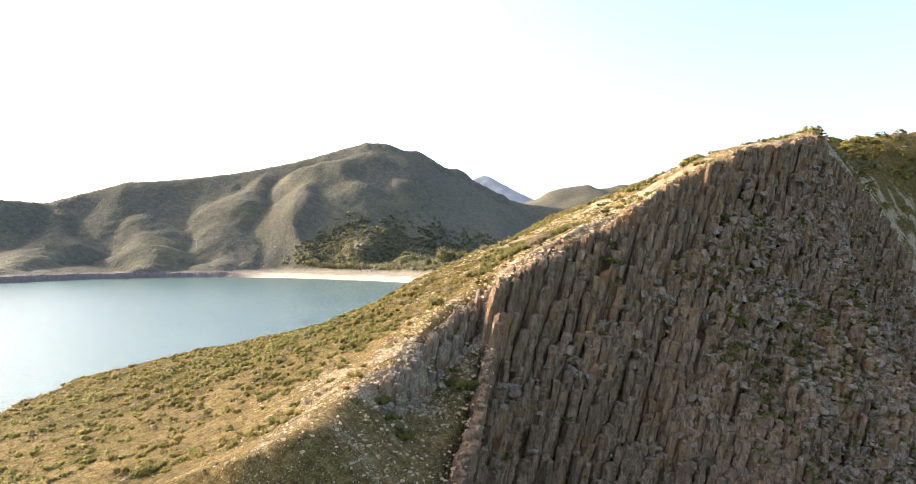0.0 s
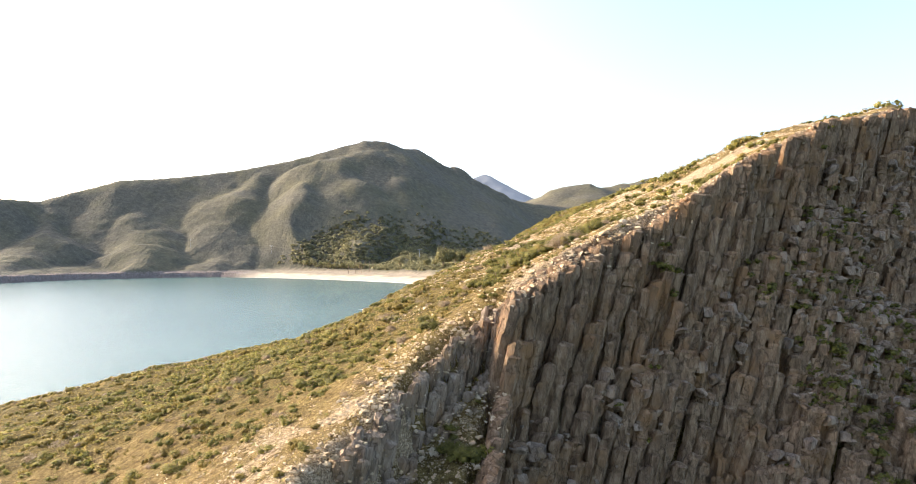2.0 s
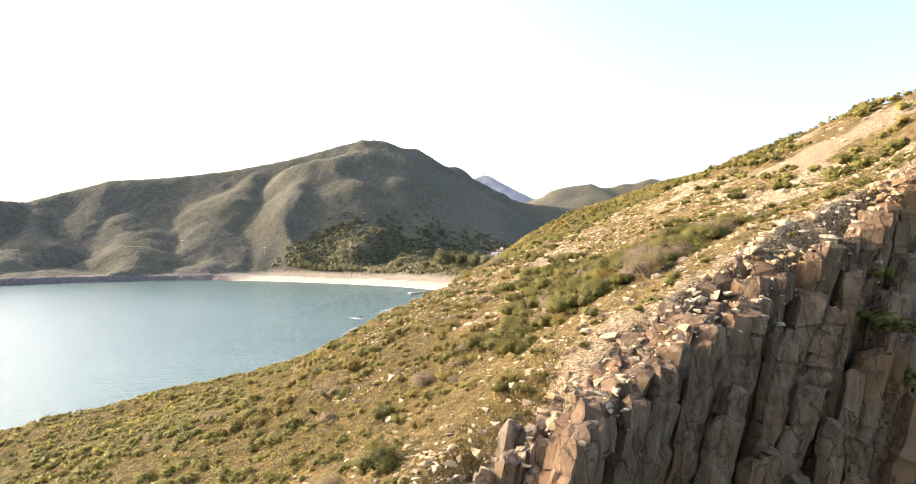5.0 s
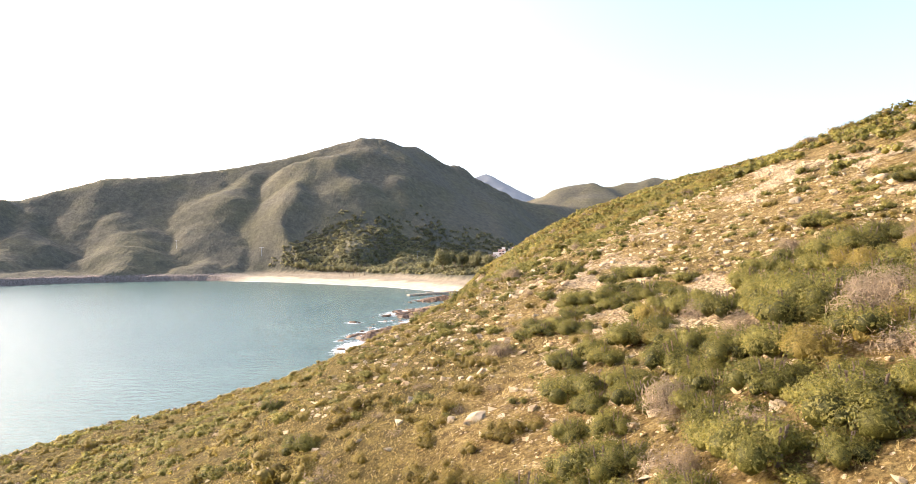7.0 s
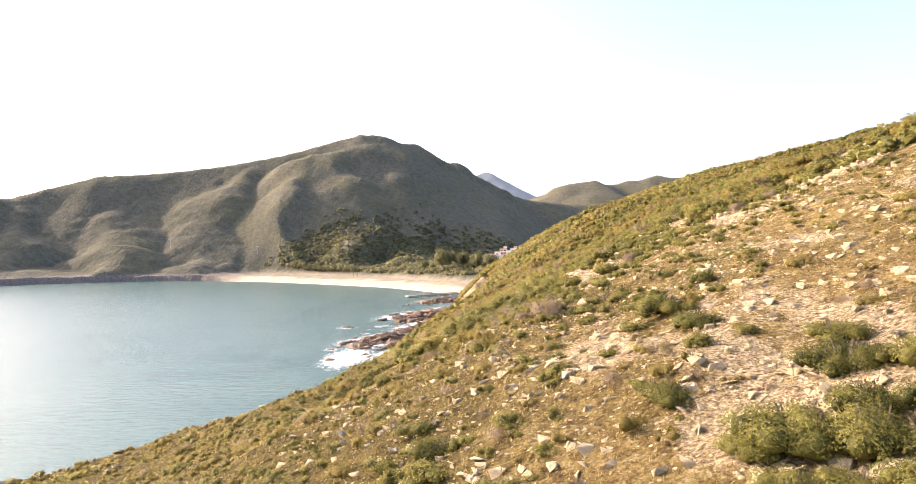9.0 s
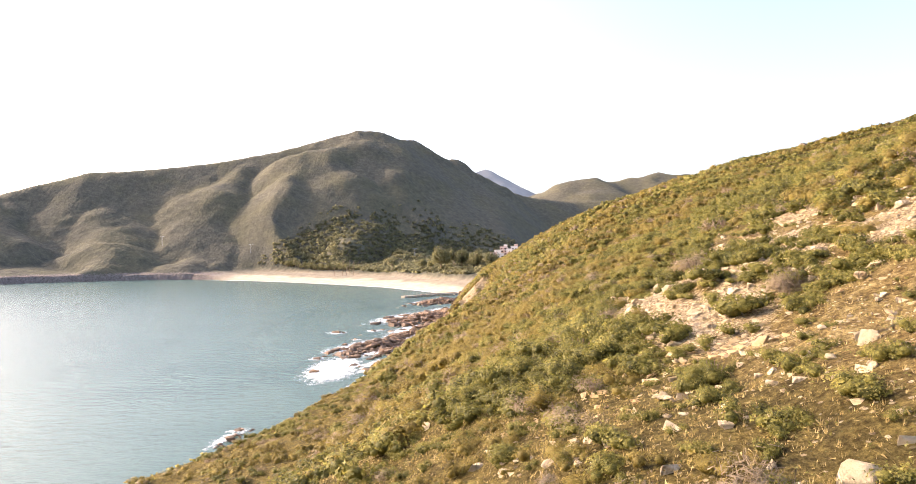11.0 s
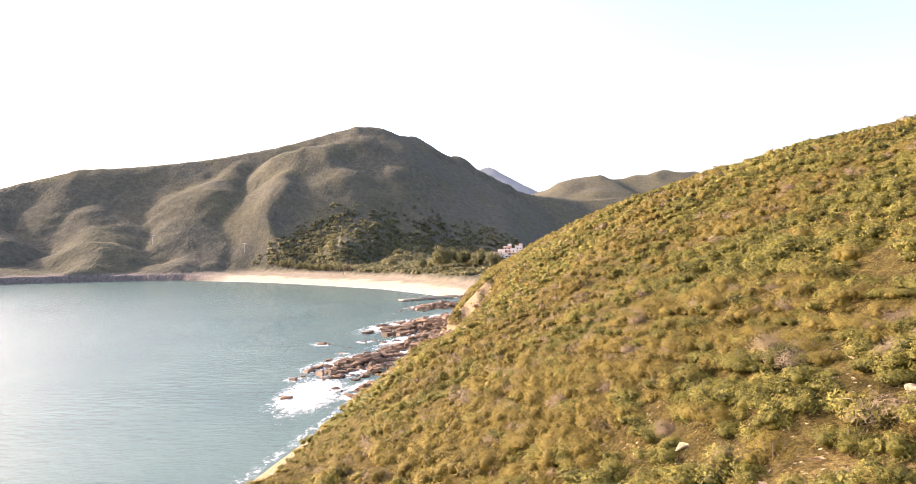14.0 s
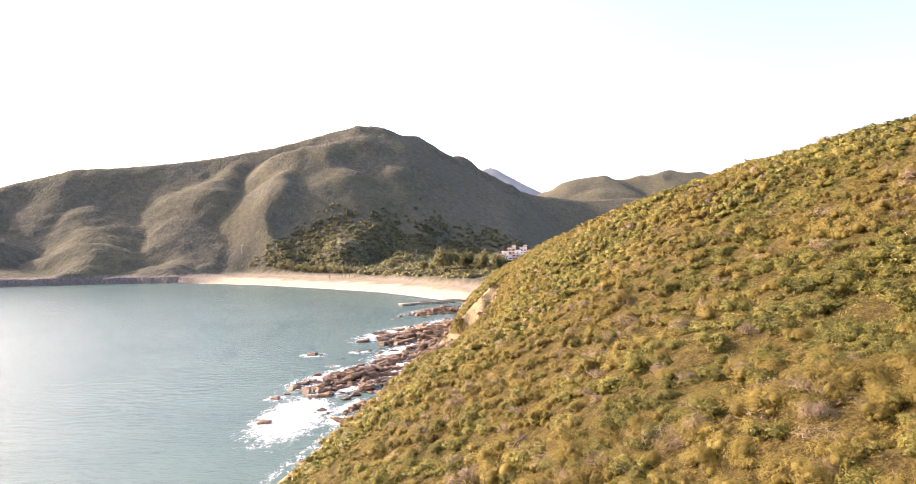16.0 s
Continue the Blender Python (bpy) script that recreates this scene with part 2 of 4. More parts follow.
def ground_material():
    m, t, b = shader("dry_hillside", 0.95, 0.1)
    bare = put(t, "ShaderNodeAttribute", attr="bare").outputs["Fac"]
    cover = put(t, "ShaderNodeAttribute", attr="cover").outputs["Fac"]
    n1, n2, n3 = grain(t, 0.12, 5), grain(t, 1.3, 5, 0.7), grain(t, 7, 4, 0.7)
    straw = ramp(t, n2, [(0.3, (0.12, 0.078, 0.03)), (0.45, (0.23, 0.155, 0.06)), (0.55, (0.33, 0.24, 0.10)), (0.7, (0.45, 0.35, 0.17))])
    green = ramp(t, n2, [(0.3, (0.055, 0.043, 0.015)), (0.5, (0.135, 0.102, 0.032)), (0.72, (0.24, 0.18, 0.055))])
    grass = blend(t, squeeze(t, put(t, "ShaderNodeMath", [(0, n1), (1, cover)], op="ADD").outputs[0], 0.5, 1.1), straw, green)
    stone = ramp(t, n3, [(0.25, (0.23, 0.16, 0.088)), (0.5, (0.43, 0.325, 0.2)), (0.75, (0.62, 0.52, 0.37))])
    amount = put(t, "ShaderNodeMath", [(0, put(t, "ShaderNodeMath", [(0, n2), (1, 0.5)], op="SUBTRACT").outputs[0]), (1, bare)], op="ADD").outputs[0]
    n4 = grain(t, 26, 4, 0.75)
    c = blend(t, squeeze(t, amount, 0.38, 0.6), grass, stone)
    pebble = put(t, "ShaderNodeTexVoronoi", [("Vector", place(t, (1, 1, 1))), ("Scale", 7.0), ("Randomness", 1.0)])
    lot = put(t, "ShaderNodeSeparateColor", [("Color", pebble.outputs["Color"])])
    inside = squeeze(t, pebble.outputs["Distance"], 0.5, 0.36)
    share = squeeze(t, put(t, "ShaderNodeMath", [(0, lot.outputs[0]), (1, put(t, "ShaderNodeMath", [(0, bare), (1, 0.7)], op="MULTIPLY").outputs[0])], op="ADD").outputs[0], 0.98, 1.04)
    strewn = put(t, "ShaderNodeMath", [(0, inside), (1, share)], op="MULTIPLY").outputs[0]
    c = blend(t, strewn, c, ramp(t, lot.outputs[1], [(0.0, (0.30, 0.23, 0.14)), (0.5, (0.50, 0.405, 0.27)), (1.0, (0.68, 0.585, 0.42))]))
    c = blend(t, 1.0, c, ramp(t, n4, [(0.3, (0.5, 0.48, 0.44)), (0.5, (1, 1, 1)), (0.72, (1.5, 1.45, 1.35))]), "MULTIPLY")
    c = blend(t, 1.0, c, ramp(t, n3, [(0.36, (0.5, 0.44, 0.38)), (0.5, (1, 0.97, 0.92)), (0.62, (1.4, 1.36, 1.28))]), "MULTIPLY")
    t.links.new(c, b.inputs["Base Color"])
    relief_sum = put(t, "ShaderNodeMath", [(0, put(t, "ShaderNodeMath", [(0, n2), (1, n3)], op="ADD").outputs[0]), (1, n4)], op="ADD").outputs[0]
    bumped(t, b, put(t, "ShaderNodeMath", [(0, relief_sum), (1, put(t, "ShaderNodeMath", [(0, strewn), (1, 0.5)], op="MULTIPLY").outputs[0])], op="ADD").outputs[0], 1.0, 0.22)
    return m


def hill_material():
    m, t, b = shader("wooded_mountain", 0.95, 0.1)
    sand = put(t, "ShaderNodeAttribute", attr="sand").outputs["Fac"]
    rock = put(t, "ShaderNodeAttribute", attr="rock").outputs["Fac"]
    n1, n2, n3 = grain(t, 0.012, 5), grain(t, 0.11, 5, 0.7), grain(t, 0.45, 3)
    wood = ramp(t, n2, [(0.3, (0.085, 0.076, 0.056)), (0.55, (0.135, 0.12, 0.083)), (0.75, (0.185, 0.162, 0.105))])
    heath = ramp(t, n2, [(0.3, (0.096, 0.086, 0.055)), (0.6, (0.15, 0.132, 0.078)), (0.8, (0.2, 0.172, 0.104))])
    c = blend(t, squeeze(t, n1, 0.42, 0.62), wood, heath)
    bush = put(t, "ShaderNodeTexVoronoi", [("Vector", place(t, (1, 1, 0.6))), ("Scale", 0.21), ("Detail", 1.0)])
    # Shade between bush crowns put into the colour: paler centres, darker gaps.
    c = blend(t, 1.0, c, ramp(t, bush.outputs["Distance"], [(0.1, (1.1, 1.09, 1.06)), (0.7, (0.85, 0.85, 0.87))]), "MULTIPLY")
    c = blend(t, squeeze(t, put(t, "ShaderNodeMath", [(0, n3), (1, rock)], op="ADD").outputs[0], 0.9, 1.2), c, ramp(t, n3, [(0.3, (0.11, 0.086, 0.07)), (0.7, (0.24, 0.195, 0.165))]))
    c = blend(t, sand, c, ramp(t, n2, [(0.3, (0.38, 0.295, 0.2)), (0.7, (0.54, 0.44, 0.32))]))
    t.links.new(c, b.inputs["Base Color"])
    still = put(t, "ShaderNodeMath", [(0, 1.0), (1, sand)], op="SUBTRACT").outputs[0]
    domes = put(t, "ShaderNodeMath", [(0, n2), (1, bush.outputs["Distance"])], op="SUBTRACT").outputs[0]
    bumped(t, b, put(t, "ShaderNodeMath", [(0, domes), (1, still)], op="MULTIPLY").outputs[0], 0.8, 1.1)
    return m


def water_material():
    m, t, b = shader("sea_water", 0.24, 0.34)
    b.inputs["IOR"].default_value = 1.33
    t.links.new(ramp(t, grain(t, 0.012, 4), [(0.3, (0.062, 0.108, 0.094)), (0.7, (0.09, 0.138, 0.117))]), b.inputs["Base Color"])
    w1 = grain(t, 0.22, 4, 0.55, stretch=(0.8, 1.6, 1))
    w2 = grain(t, 1.1, 4, 0.6, stretch=(0.8, 1.5, 1))
    bumped(t, b, put(t, "ShaderNodeMath", [(0, w1), (1, put(t, "ShaderNodeMath", [(0, w2), (1, 0.35)], op="MULTIPLY").outputs[0])], op="ADD").outputs[0], 0.5, 0.7)
    return m


def distance_material():
    """The last peak, a plain backdrop: bright blue-grey haze put into colour and glow."""
    m, t, b = shader("painted_haze_peak", 1.0, 0.0)
    c = ramp(t, grain(t, 0.004, 4), [(0.35, (0.10, 0.105, 0.115)), (0.65, (0.15, 0.155, 0.16))])
    t.links.new(c, b.inputs["Base Color"])
    b.inputs["Emission Color"].default_value = (0.52, 0.55, 0.6, 1)
    b.inputs["Emission Strength"].default_value = 0.1
    return m


GROUND, HILL, WATER, DISTANCE = ground_material(), hill_material(), water_material(), distance_material()


def rock_material(name, low, mid, high, cracks=1.0, soft=0.62):
    m, t, b = shader(name, 0.88, 0.25)
    geo = put(t, "ShaderNodeNewGeometry")
    n1, n2, n3 = grain(t, 0.25, 5), grain(t, 1.7, 7, 0.75, stretch=(1, 1, 0.35)), grain(t, 9, 6, 0.8)
    c = ramp(t, n2, [(0.28, low), (0.5, mid), (0.75, high)])
    c = blend(t, squeeze(t, n1, 0.5, 0.72), c, (mid[0] * 1.15, mid[1] * 0.97, mid[2] * 0.72))
    tint = ramp(t, put(t, "ShaderNodeMath", [(0, geo.outputs["Random Per Island"]), (1, put(t, "ShaderNodeObjectInfo").outputs["Random"])], op="ADD").outputs[0],
                [(0.0, (0.62, 0.6, 0.6)), (0.5, (1, 0.97, 0.92)), (1.0, (1.25, 1.2, 1.12))])
    c = blend(t, 1.0, c, tint, "MULTIPLY")
    wobble = put(t, "ShaderNodeVectorMath", [(0, place(t, (1.2, 1.2, 0.3))), (1, put(t, "ShaderNodeTexNoise", [("Vector", place(t, (1, 1, 1))), ("Scale", 1.6), ("Detail", 6.0)]).outputs["Color"])], op="ADD").outputs[0]
    cell = put(t, "ShaderNodeTexVoronoi", [("Vector", wobble), ("Scale", cracks)])
    cell.feature = "DISTANCE_TO_EDGE"
    joint = squeeze(t, cell.outputs["Distance"], 0.0, 0.035)
    c = blend(t, joint, blend(t, 1.0, c, (soft, soft, soft), "MULTIPLY"), c)
    t.links.new(c, b.inputs["Base Color"])
    bumped(t, b, put(t, "ShaderNodeMath", [(0, put(t, "ShaderNodeMath", [(0, n2), (1, n3)], op="ADD").outputs[0]), (1, joint)], op="ADD").outputs[0], 1.0, 0.22)
    return m


def leaf_material(name, dark, mid, light, glow=0.3):
    m, t, b = shader(name, 0.6, 0.25)
    geo = put(t, "ShaderNodeNewGeometry")
    own = put(t, "ShaderNodeObjectInfo").outputs["Random"]
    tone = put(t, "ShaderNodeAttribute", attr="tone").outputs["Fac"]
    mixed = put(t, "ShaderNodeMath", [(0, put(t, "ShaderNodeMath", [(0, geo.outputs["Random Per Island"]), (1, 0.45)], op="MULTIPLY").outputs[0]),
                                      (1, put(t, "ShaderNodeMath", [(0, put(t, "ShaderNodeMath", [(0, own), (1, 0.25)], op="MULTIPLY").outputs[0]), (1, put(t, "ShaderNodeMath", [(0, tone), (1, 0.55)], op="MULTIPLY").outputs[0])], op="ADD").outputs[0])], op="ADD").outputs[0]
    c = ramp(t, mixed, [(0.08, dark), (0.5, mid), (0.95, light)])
    c = blend(t, 1.0, c, ramp(t, grain(t, 34, 2, 0.6), [(0.3, (0.5, 0.52, 0.55)), (0.5, (1, 1, 1)), (0.7, (1.35, 1.3, 1.2))]), "MULTIPLY")
    t.links.new(c, b.inputs["Base Color"])
    swell = put(t, "ShaderNodeVectorTransform", [("Vector", put(t, "ShaderNodeAttribute", attr="swell").outputs["Vector"])])
    swell.vector_type, swell.convert_from, swell.convert_to = "VECTOR", "OBJECT", "WORLD"
    face = put(t, "ShaderNodeVectorMath", [(0, geo.outputs["Normal"]), ("Scale", 0.7)], op="SCALE").outputs[0]
    bent = put(t, "ShaderNodeVectorMath", [(0, face), (1, swell.outputs[0])], op="ADD").outputs[0]
    t.links.new(put(t, "ShaderNodeVectorMath", [(0, bent)], op="NORMALIZE").outputs[0], b.inputs["Normal"])
    thin = put(t, "ShaderNodeBsdfTranslucent", [("Color", c)])
    both = put(t, "ShaderNodeMixShader", [(0, glow), (1, b.outputs[0]), (2, thin.outputs[0])])
    t.links.new(both.outputs[0], t.nodes["Material Output"].inputs["Surface"])
    return m


CLIFF = rock_material("columnar_rock", (0.076, 0.049, 0.029), (0.222, 0.147, 0.088), (0.42, 0.31, 0.205))
ASHEN = rock_material("ashen_rock", (0.11, 0.08, 0.055), (0.27, 0.205, 0.145), (0.48, 0.4, 0.31), 0.9)
PALE = rock_material("pale_rubble", (0.32, 0.245, 0.155), (0.54, 0.44, 0.3), (0.74, 0.64, 0.48), 0.7, 0.9)
TALUS = rock_material("grey_talus", (0.12, 0.086, 0.06), (0.27, 0.2, 0.145), (0.44, 0.36, 0.28))
SHORE = rock_material("reddish_shore_rock", (0.09, 0.062, 0.045), (0.22, 0.155, 0.112), (0.38, 0.29, 0.215))
GREEN = leaf_material("green_leaves", (0.055, 0.055, 0.012), (0.195, 0.172, 0.034), (0.38, 0.318, 0.078), 0.45)
HEATH = leaf_material("heath_sprigs", (0.14, 0.101, 0.022), (0.265, 0.197, 0.042), (0.355, 0.27, 0.064), 0.45)
DRY = leaf_material("dry_twigs", (0.18, 0.12, 0.068), (0.28, 0.2, 0.12), (0.37, 0.28, 0.175), 0.3)
STRAW = leaf_material("straw_grass", (0.22, 0.15, 0.045), (0.42, 0.30, 0.105), (0.56, 0.43, 0.19))
WOOD = leaf_material("forest_leaves", (0.10, 0.098, 0.045), (0.24, 0.215, 0.1), (0.36, 0.32, 0.16), 0.45)
BARK = rock_material("bark", (0.10, 0.07, 0.05), (0.2, 0.15, 0.11), (0.32, 0.26, 0.2))

# ---- the large structure ----
gx = np.concatenate([np.arange(-118, -60, 1.5), np.arange(-60, 70, 0.8), np.arange(70, 150, 1.6), np.arange(150, 330, 6)])
gy = np.concatenate([np.arange(34, 130, 0.8), np.arange(130, 300, 1.0), np.arange(300, 490, 2.0), np.arange(490, 514, 0.8), np.arange(514, 745, 3.5)])
headland, relief = sheet("headland_ground", gx, gy, lambda x, y: land_height(x, y, 2.6), GROUND)
tagged(headland, "grassy coastal headland of dry straw and pale rubble", "hillside", kind="structure")


def overgrown(x, y):
    """Where heath closes over the stones: beyond 200 m, and sooner on the seaward side."""
    return np.maximum.reduce([step(160, 205, y - 16 * step(5, 10, x) * step(30, 24, x)), step(132, 156, y) * step(12, 6, x), 0.85 * step(82, 125, y) * step(5, -4, x)])


def bareness(x, y):
    d = edge_gap(x, y)
    strip = step(-7, -1, d) * step(30, 5, d) * step(-14, -2, x)
    strip = np.maximum(strip, 1.1 * step(-10, -4, d) * step(13, 6, x) * step(-14, -3, x) * (0.6 + 0.5 * fbm(x / 2, y / 2, 3, 28)))
    spur = np.maximum(step(84, 76, y) * step(-30, -8, x), 0.9 * step(-5, -1, step_gap(x, y)) * step(-14, -9, x))
    patch = step(0.52, 0.68, fbm(x / 5, y / 8, 4, 21)) * (1 - overgrown(x, y)) * step(-20, 5, x)
    up = top_height(x, y)
    sea_cliff = np.maximum(step(10, 6, up) * step(230, 270, y), 0.8 * step(22, 14, up) * step(520, 570, y))
    scar = 0.9 * step(494, 498, y) * step(511, 507, y) * step(21, 15, x) * step(-2, 5, x)
    track = 0.65 * step(2.8, 0.8, np.abs(y - 180.5 - 0.75 * (x - 9) + 3 * (fbm(x / 3, y / 3, 3, 27) - 0.5))) * step(7, 9, x) * step(24, 20, x)
    field = 0.65 * step(160, 168, y) * step(197, 186, y) * step(5, 10, x) * step(0.40, 0.56, fbm(x / 2.5, y / 2.5, 3, 30))
    broken = 0.95 * step(0, 2, d) * step(9, 5, x)
    inner = 0.55 * patch * (1 - 0.6 * step(126, 118, y) * step(12, 7, x)) + 0.2 * (1 - overgrown(x, y)) * step(-10, 8, x)
    hollow = step(1.0, 3.0, step_gap(x, y)) * step(9, 5, x)
    spur = spur * (0.35 + 0.6 * step(0.45, 0.62, fbm(x / 4, y / 4, 4, 25)))
    return np.clip(np.maximum.reduce([0.95 * strip * step(3.5, 0.5, d), 0.7 * spur * step(2, 0, d), inner, sea_cliff, scar, track, field]) * step(4, 1, d) + broken * (0.6 + 0.8 * (fbm(x / 4, y / 4, 3, 26) - 0.4)), 0, 1) * (1 - 0.3 * hollow)


def coverage(x, y):
    """How thickly shrubs grow, 0 to 1."""
    near = 0.6 + 0.4 * step(0.40, 0.58, fbm(x / 9, y / 9, 3, 31)) + 0.7 * overgrown(x, y)
    near = np.maximum(near, 1.2 * step(1, 3, edge_gap(x, y)) * step(5, 9, x))
    near = near * (1 - step(44, 50, x) * step(76, 68, x) * step(138, 126, y))
    return np.clip(near - 1.1 * bareness(x, y), 0.02, 1) * step(3, 9, top_height(x, y))


give(headland.data, "bare", bareness(relief[..., 0], relief[..., 1]))
give(headland.data, "cover", coverage(relief[..., 0], relief[..., 1]) * (0.4 + 0.6 * overgrown(relief[..., 0], relief[..., 1])))

hx = np.concatenate([np.arange(-2400, -820, 40), np.arange(-820, 260, 6), np.arange(260, 1000, 30)])
hy = np.concatenate([np.arange(560, 760, 12), np.arange(760, 1250, 4.5), np.arange(1250, 1960, 8), np.arange(1960, 2400, 40)])
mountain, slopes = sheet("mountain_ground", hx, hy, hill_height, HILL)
tagged(mountain, "wooded mountain with grassy spurs above a sandy beach", "mountain", kind="structure")
sx, sy, sz = slopes[..., 0], slopes[..., 1], slopes[..., 2]
inland = sy - np.interp(sx, SHORE_X, SHORE_Y)
on_beach = step(-365, -310, sx) * step(80, 20, sx)
give(mountain.data, "sand", on_beach * step(13, 9.5, sz) * (1 - 0.6 * step(48, 70, inland + 40 * (fbm(sx / 22, sy / 22, 3, 43) - 0.5))) * step(118, 104, inland + 14 * (fbm(sx / 30, sy / 30, 3, 41) - 0.5)))
give(mountain.data, "rock", (1 - on_beach) * step(15, 5, sz))


def far_hills():
    for name, rows in (("far_hill", [(150, 2500, 180), (392, 2300, 276), (470, 2300, 286), (560, 2350, 273), (700, 2400, 310), (820, 2420, 314), (950, 2500, 276), (1200, 2600, 240)]),
                       ("far_peak", [(-300, 4300, 260), (40, 4300, 470), (110, 4320, 505), (185, 4300, 552), (300, 4280, 480), (430, 4260, 420), (520, 4200, 330), (700, 4200, 240)])):
        x0, x1, y0, y1 = rows[0][0] - 300, rows[-1][0] + 300, rows[0][1] - 700, rows[0][1] + 500
        ob, v = sheet(name, np.linspace(x0, x1, 110), np.linspace(y0, y1, 60), lambda x, y: np.maximum(ridge(x + 50 * fbm(x / 200, y / 200, 3, 3), y, rows, 0.5), 0) + (fbm(x / 60, y / 60, 4, 8) - 0.5) * 24 - 8, HILL if name == "far_hill" else DISTANCE)
        give(ob.data, "sand", np.zeros(v.shape[:2])), give(ob.data, "rock", np.zeros(v.shape[:2]))
        tagged(ob, "distant hill under scrub and grass", "hill", kind="structure")


far_hills()
sea, _ = sheet("sea_water", np.linspace(-4000, 4000, 81), np.linspace(-1500, 4900, 65), lambda x, y: 0 * x, WATER)
tagged(sea, "teal bay water with small wind ripples", "sea", kind="structure")

# ---- shapes ----
def part(name, me, parent, label=""):
    ob = new(name, me)
    ob.parent = parent
    return tagged(ob, label)


def ground_z(x, y):
    return land_height(np.asarray(x, float), np.asarray(y, float))


def spread(v, f, spots, yaw, size, tone=None, deep=None, swell=None):
    """Copies of one shape, turned and scaled, as arrays of one mesh."""
    c, s = np.cos(yaw)[:, None], np.sin(yaw)[:, None]
    size = np.asarray(size, float)
    size = size[:, None] * np.ones(3) if size.ndim == 1 else size
    w = v[None] * size[:, None, :]
    out = np.stack([w[..., 0] * c - w[..., 1] * s, w[..., 0] * s + w[..., 1] * c, w[..., 2]], -1) + spots[:, None, :]
    faces = f[None] + (np.arange(len(spots)) * len(v))[:, None, None]
    tones = np.repeat(tone if tone is not None else np.zeros(len(spots)), len(v))
    if deep is not None:
        tones = tones * np.tile(deep, len(spots))
    if swell is None:
        return out.reshape(-1, 3), faces.reshape(-1, f.shape[1]), tones
    w = np.stack([swell[:, 0] * c - swell[:, 1] * s, swell[:, 0] * s + swell[:, 1] * c, swell[:, 2] + 0 * c], -1)
    return out.reshape(-1, 3), faces.reshape(-1, f.shape[1]), tones, w.reshape(-1, 3)


def stuff(name, batches, material, label, category, smooth=False, parent=None):
    """One mesh of many small pieces."""
    vs, fs, ts, ws, base = [], [], [], [], 0
    for v, f, t, *w in batches:
        vs.append(v), fs.append(f + base), ts.append(t)
        ws += w
        base += len(v)
    me = link_mesh(name, np.concatenate(vs), np.concatenate(fs), [material], smooth)
    give(me, "tone", np.concatenate(ts))
    if ws:
        give(me, "swell", np.concatenate(ws))
    ob = new(name, me)
    ob.parent = parent
    return tagged(ob, label, category, kind="stuff")


def stone_shape(seed, flat=0.7, points=15):
    """A broken block: the hull of a few points, as quads with a doubled corner."""
    r = np.random.default_rng(seed)
    bm = bmesh.new()
    for _ in range(points):
        p = r.uniform(-1, 1, 3)
        p = p / max(abs(p)) * r.uniform(0.75, 1.0)
        bm.verts.new((p[0] * r.uniform(0.75, 1), p[1] * 0.85, p[2] * flat))
    bmesh.ops.convex_hull(bm, input=bm.verts)
    bmesh.ops.delete(bm, geom=[q for q in bm.verts if not q.link_faces], context="VERTS")
    bmesh.ops.triangulate(bm, faces=bm.faces)
    bm.verts.index_update()
    v = np.array([q.co[:] for q in bm.verts])
    f = np.array([[q.index for q in face.verts] for face in bm.faces])
    bm.free()
    return v, f


STONES = [stone_shape(s) for s in range(8)]
CHIPS = [stone_shape(40 + s, 0.75, 9) for s in range(8)]

# ---- the cliff of rock columns ----
LEAN_X = 0.27


def column_shape(r, sides=6):
    """One standing column, cracked across, 1 m wide and as tall as told by its rings; tops worn round."""
    ang = np.linspace(0, 2 * np.pi, sides, endpoint=False) + r.uniform(-0.22, 0.22, sides)
    rad = r.uniform(0.72, 0.92, sides)
    rings, z = [], 0.0
    rings.append((0.55, 0.05, 0.0))
    rings.append((0.93, -0.10, 0.0))
    while z > -13:
        nxt = z - r.uniform(0.6, 2.3)
        off = r.uniform(-0.11, 0.11)
        rings += [(1.0, z - 0.30, off), (r.uniform(0.93, 1.06), nxt + 0.08, off), (0.91, nxt - 0.03, off)]
        z = nxt
    v = []
    for k, zz, off in rings:
        v += [(k * q * math.cos(a) + off + LEAN_X * zz + r.uniform(-0.09, 0.09), k * q * math.sin(a) - off + r.uniform(-0.09, 0.09), zz + r.uniform(-0.2, 0.2)) for a, q in zip(ang, rad)]
    f = [(i * sides + k, i * sides + (k + 1) % sides, (i + 1) * sides + (k + 1) % sides, (i + 1) * sides + k) for i in range(len(rings) - 1) for k in range(sides)]
    top = len(v)
    v.append((0, 0, 0.12))
    f += [(k + 1, k, top, top) if k + 1 < sides else (0, k, top, top) for k in range(sides)]
    return np.array(v), f


def quads_and_caps(f):
    return [q if q[2] != q[3] else q[:3] for q in f]


def column_top(x, y):
    """The height to which the broken columns stand."""
    x, y = np.asarray(x, float), np.asarray(y, float)
    d = edge_gap(x, y)
    bulge = (fbm(x / 11, y / 30, 3, 51) - 0.5) * 3.0
    cell = LATTICE[(x / 2.9 + 9).astype(int) & 255, ((y + 0.4 * x) / 3.3 + 31).astype(int) & 255]
    return ground_z(x, y + bulge * step(0, 3, d)) + (cell - 0.5) * 4.2 * step(0.2, 2, d) - 0.15


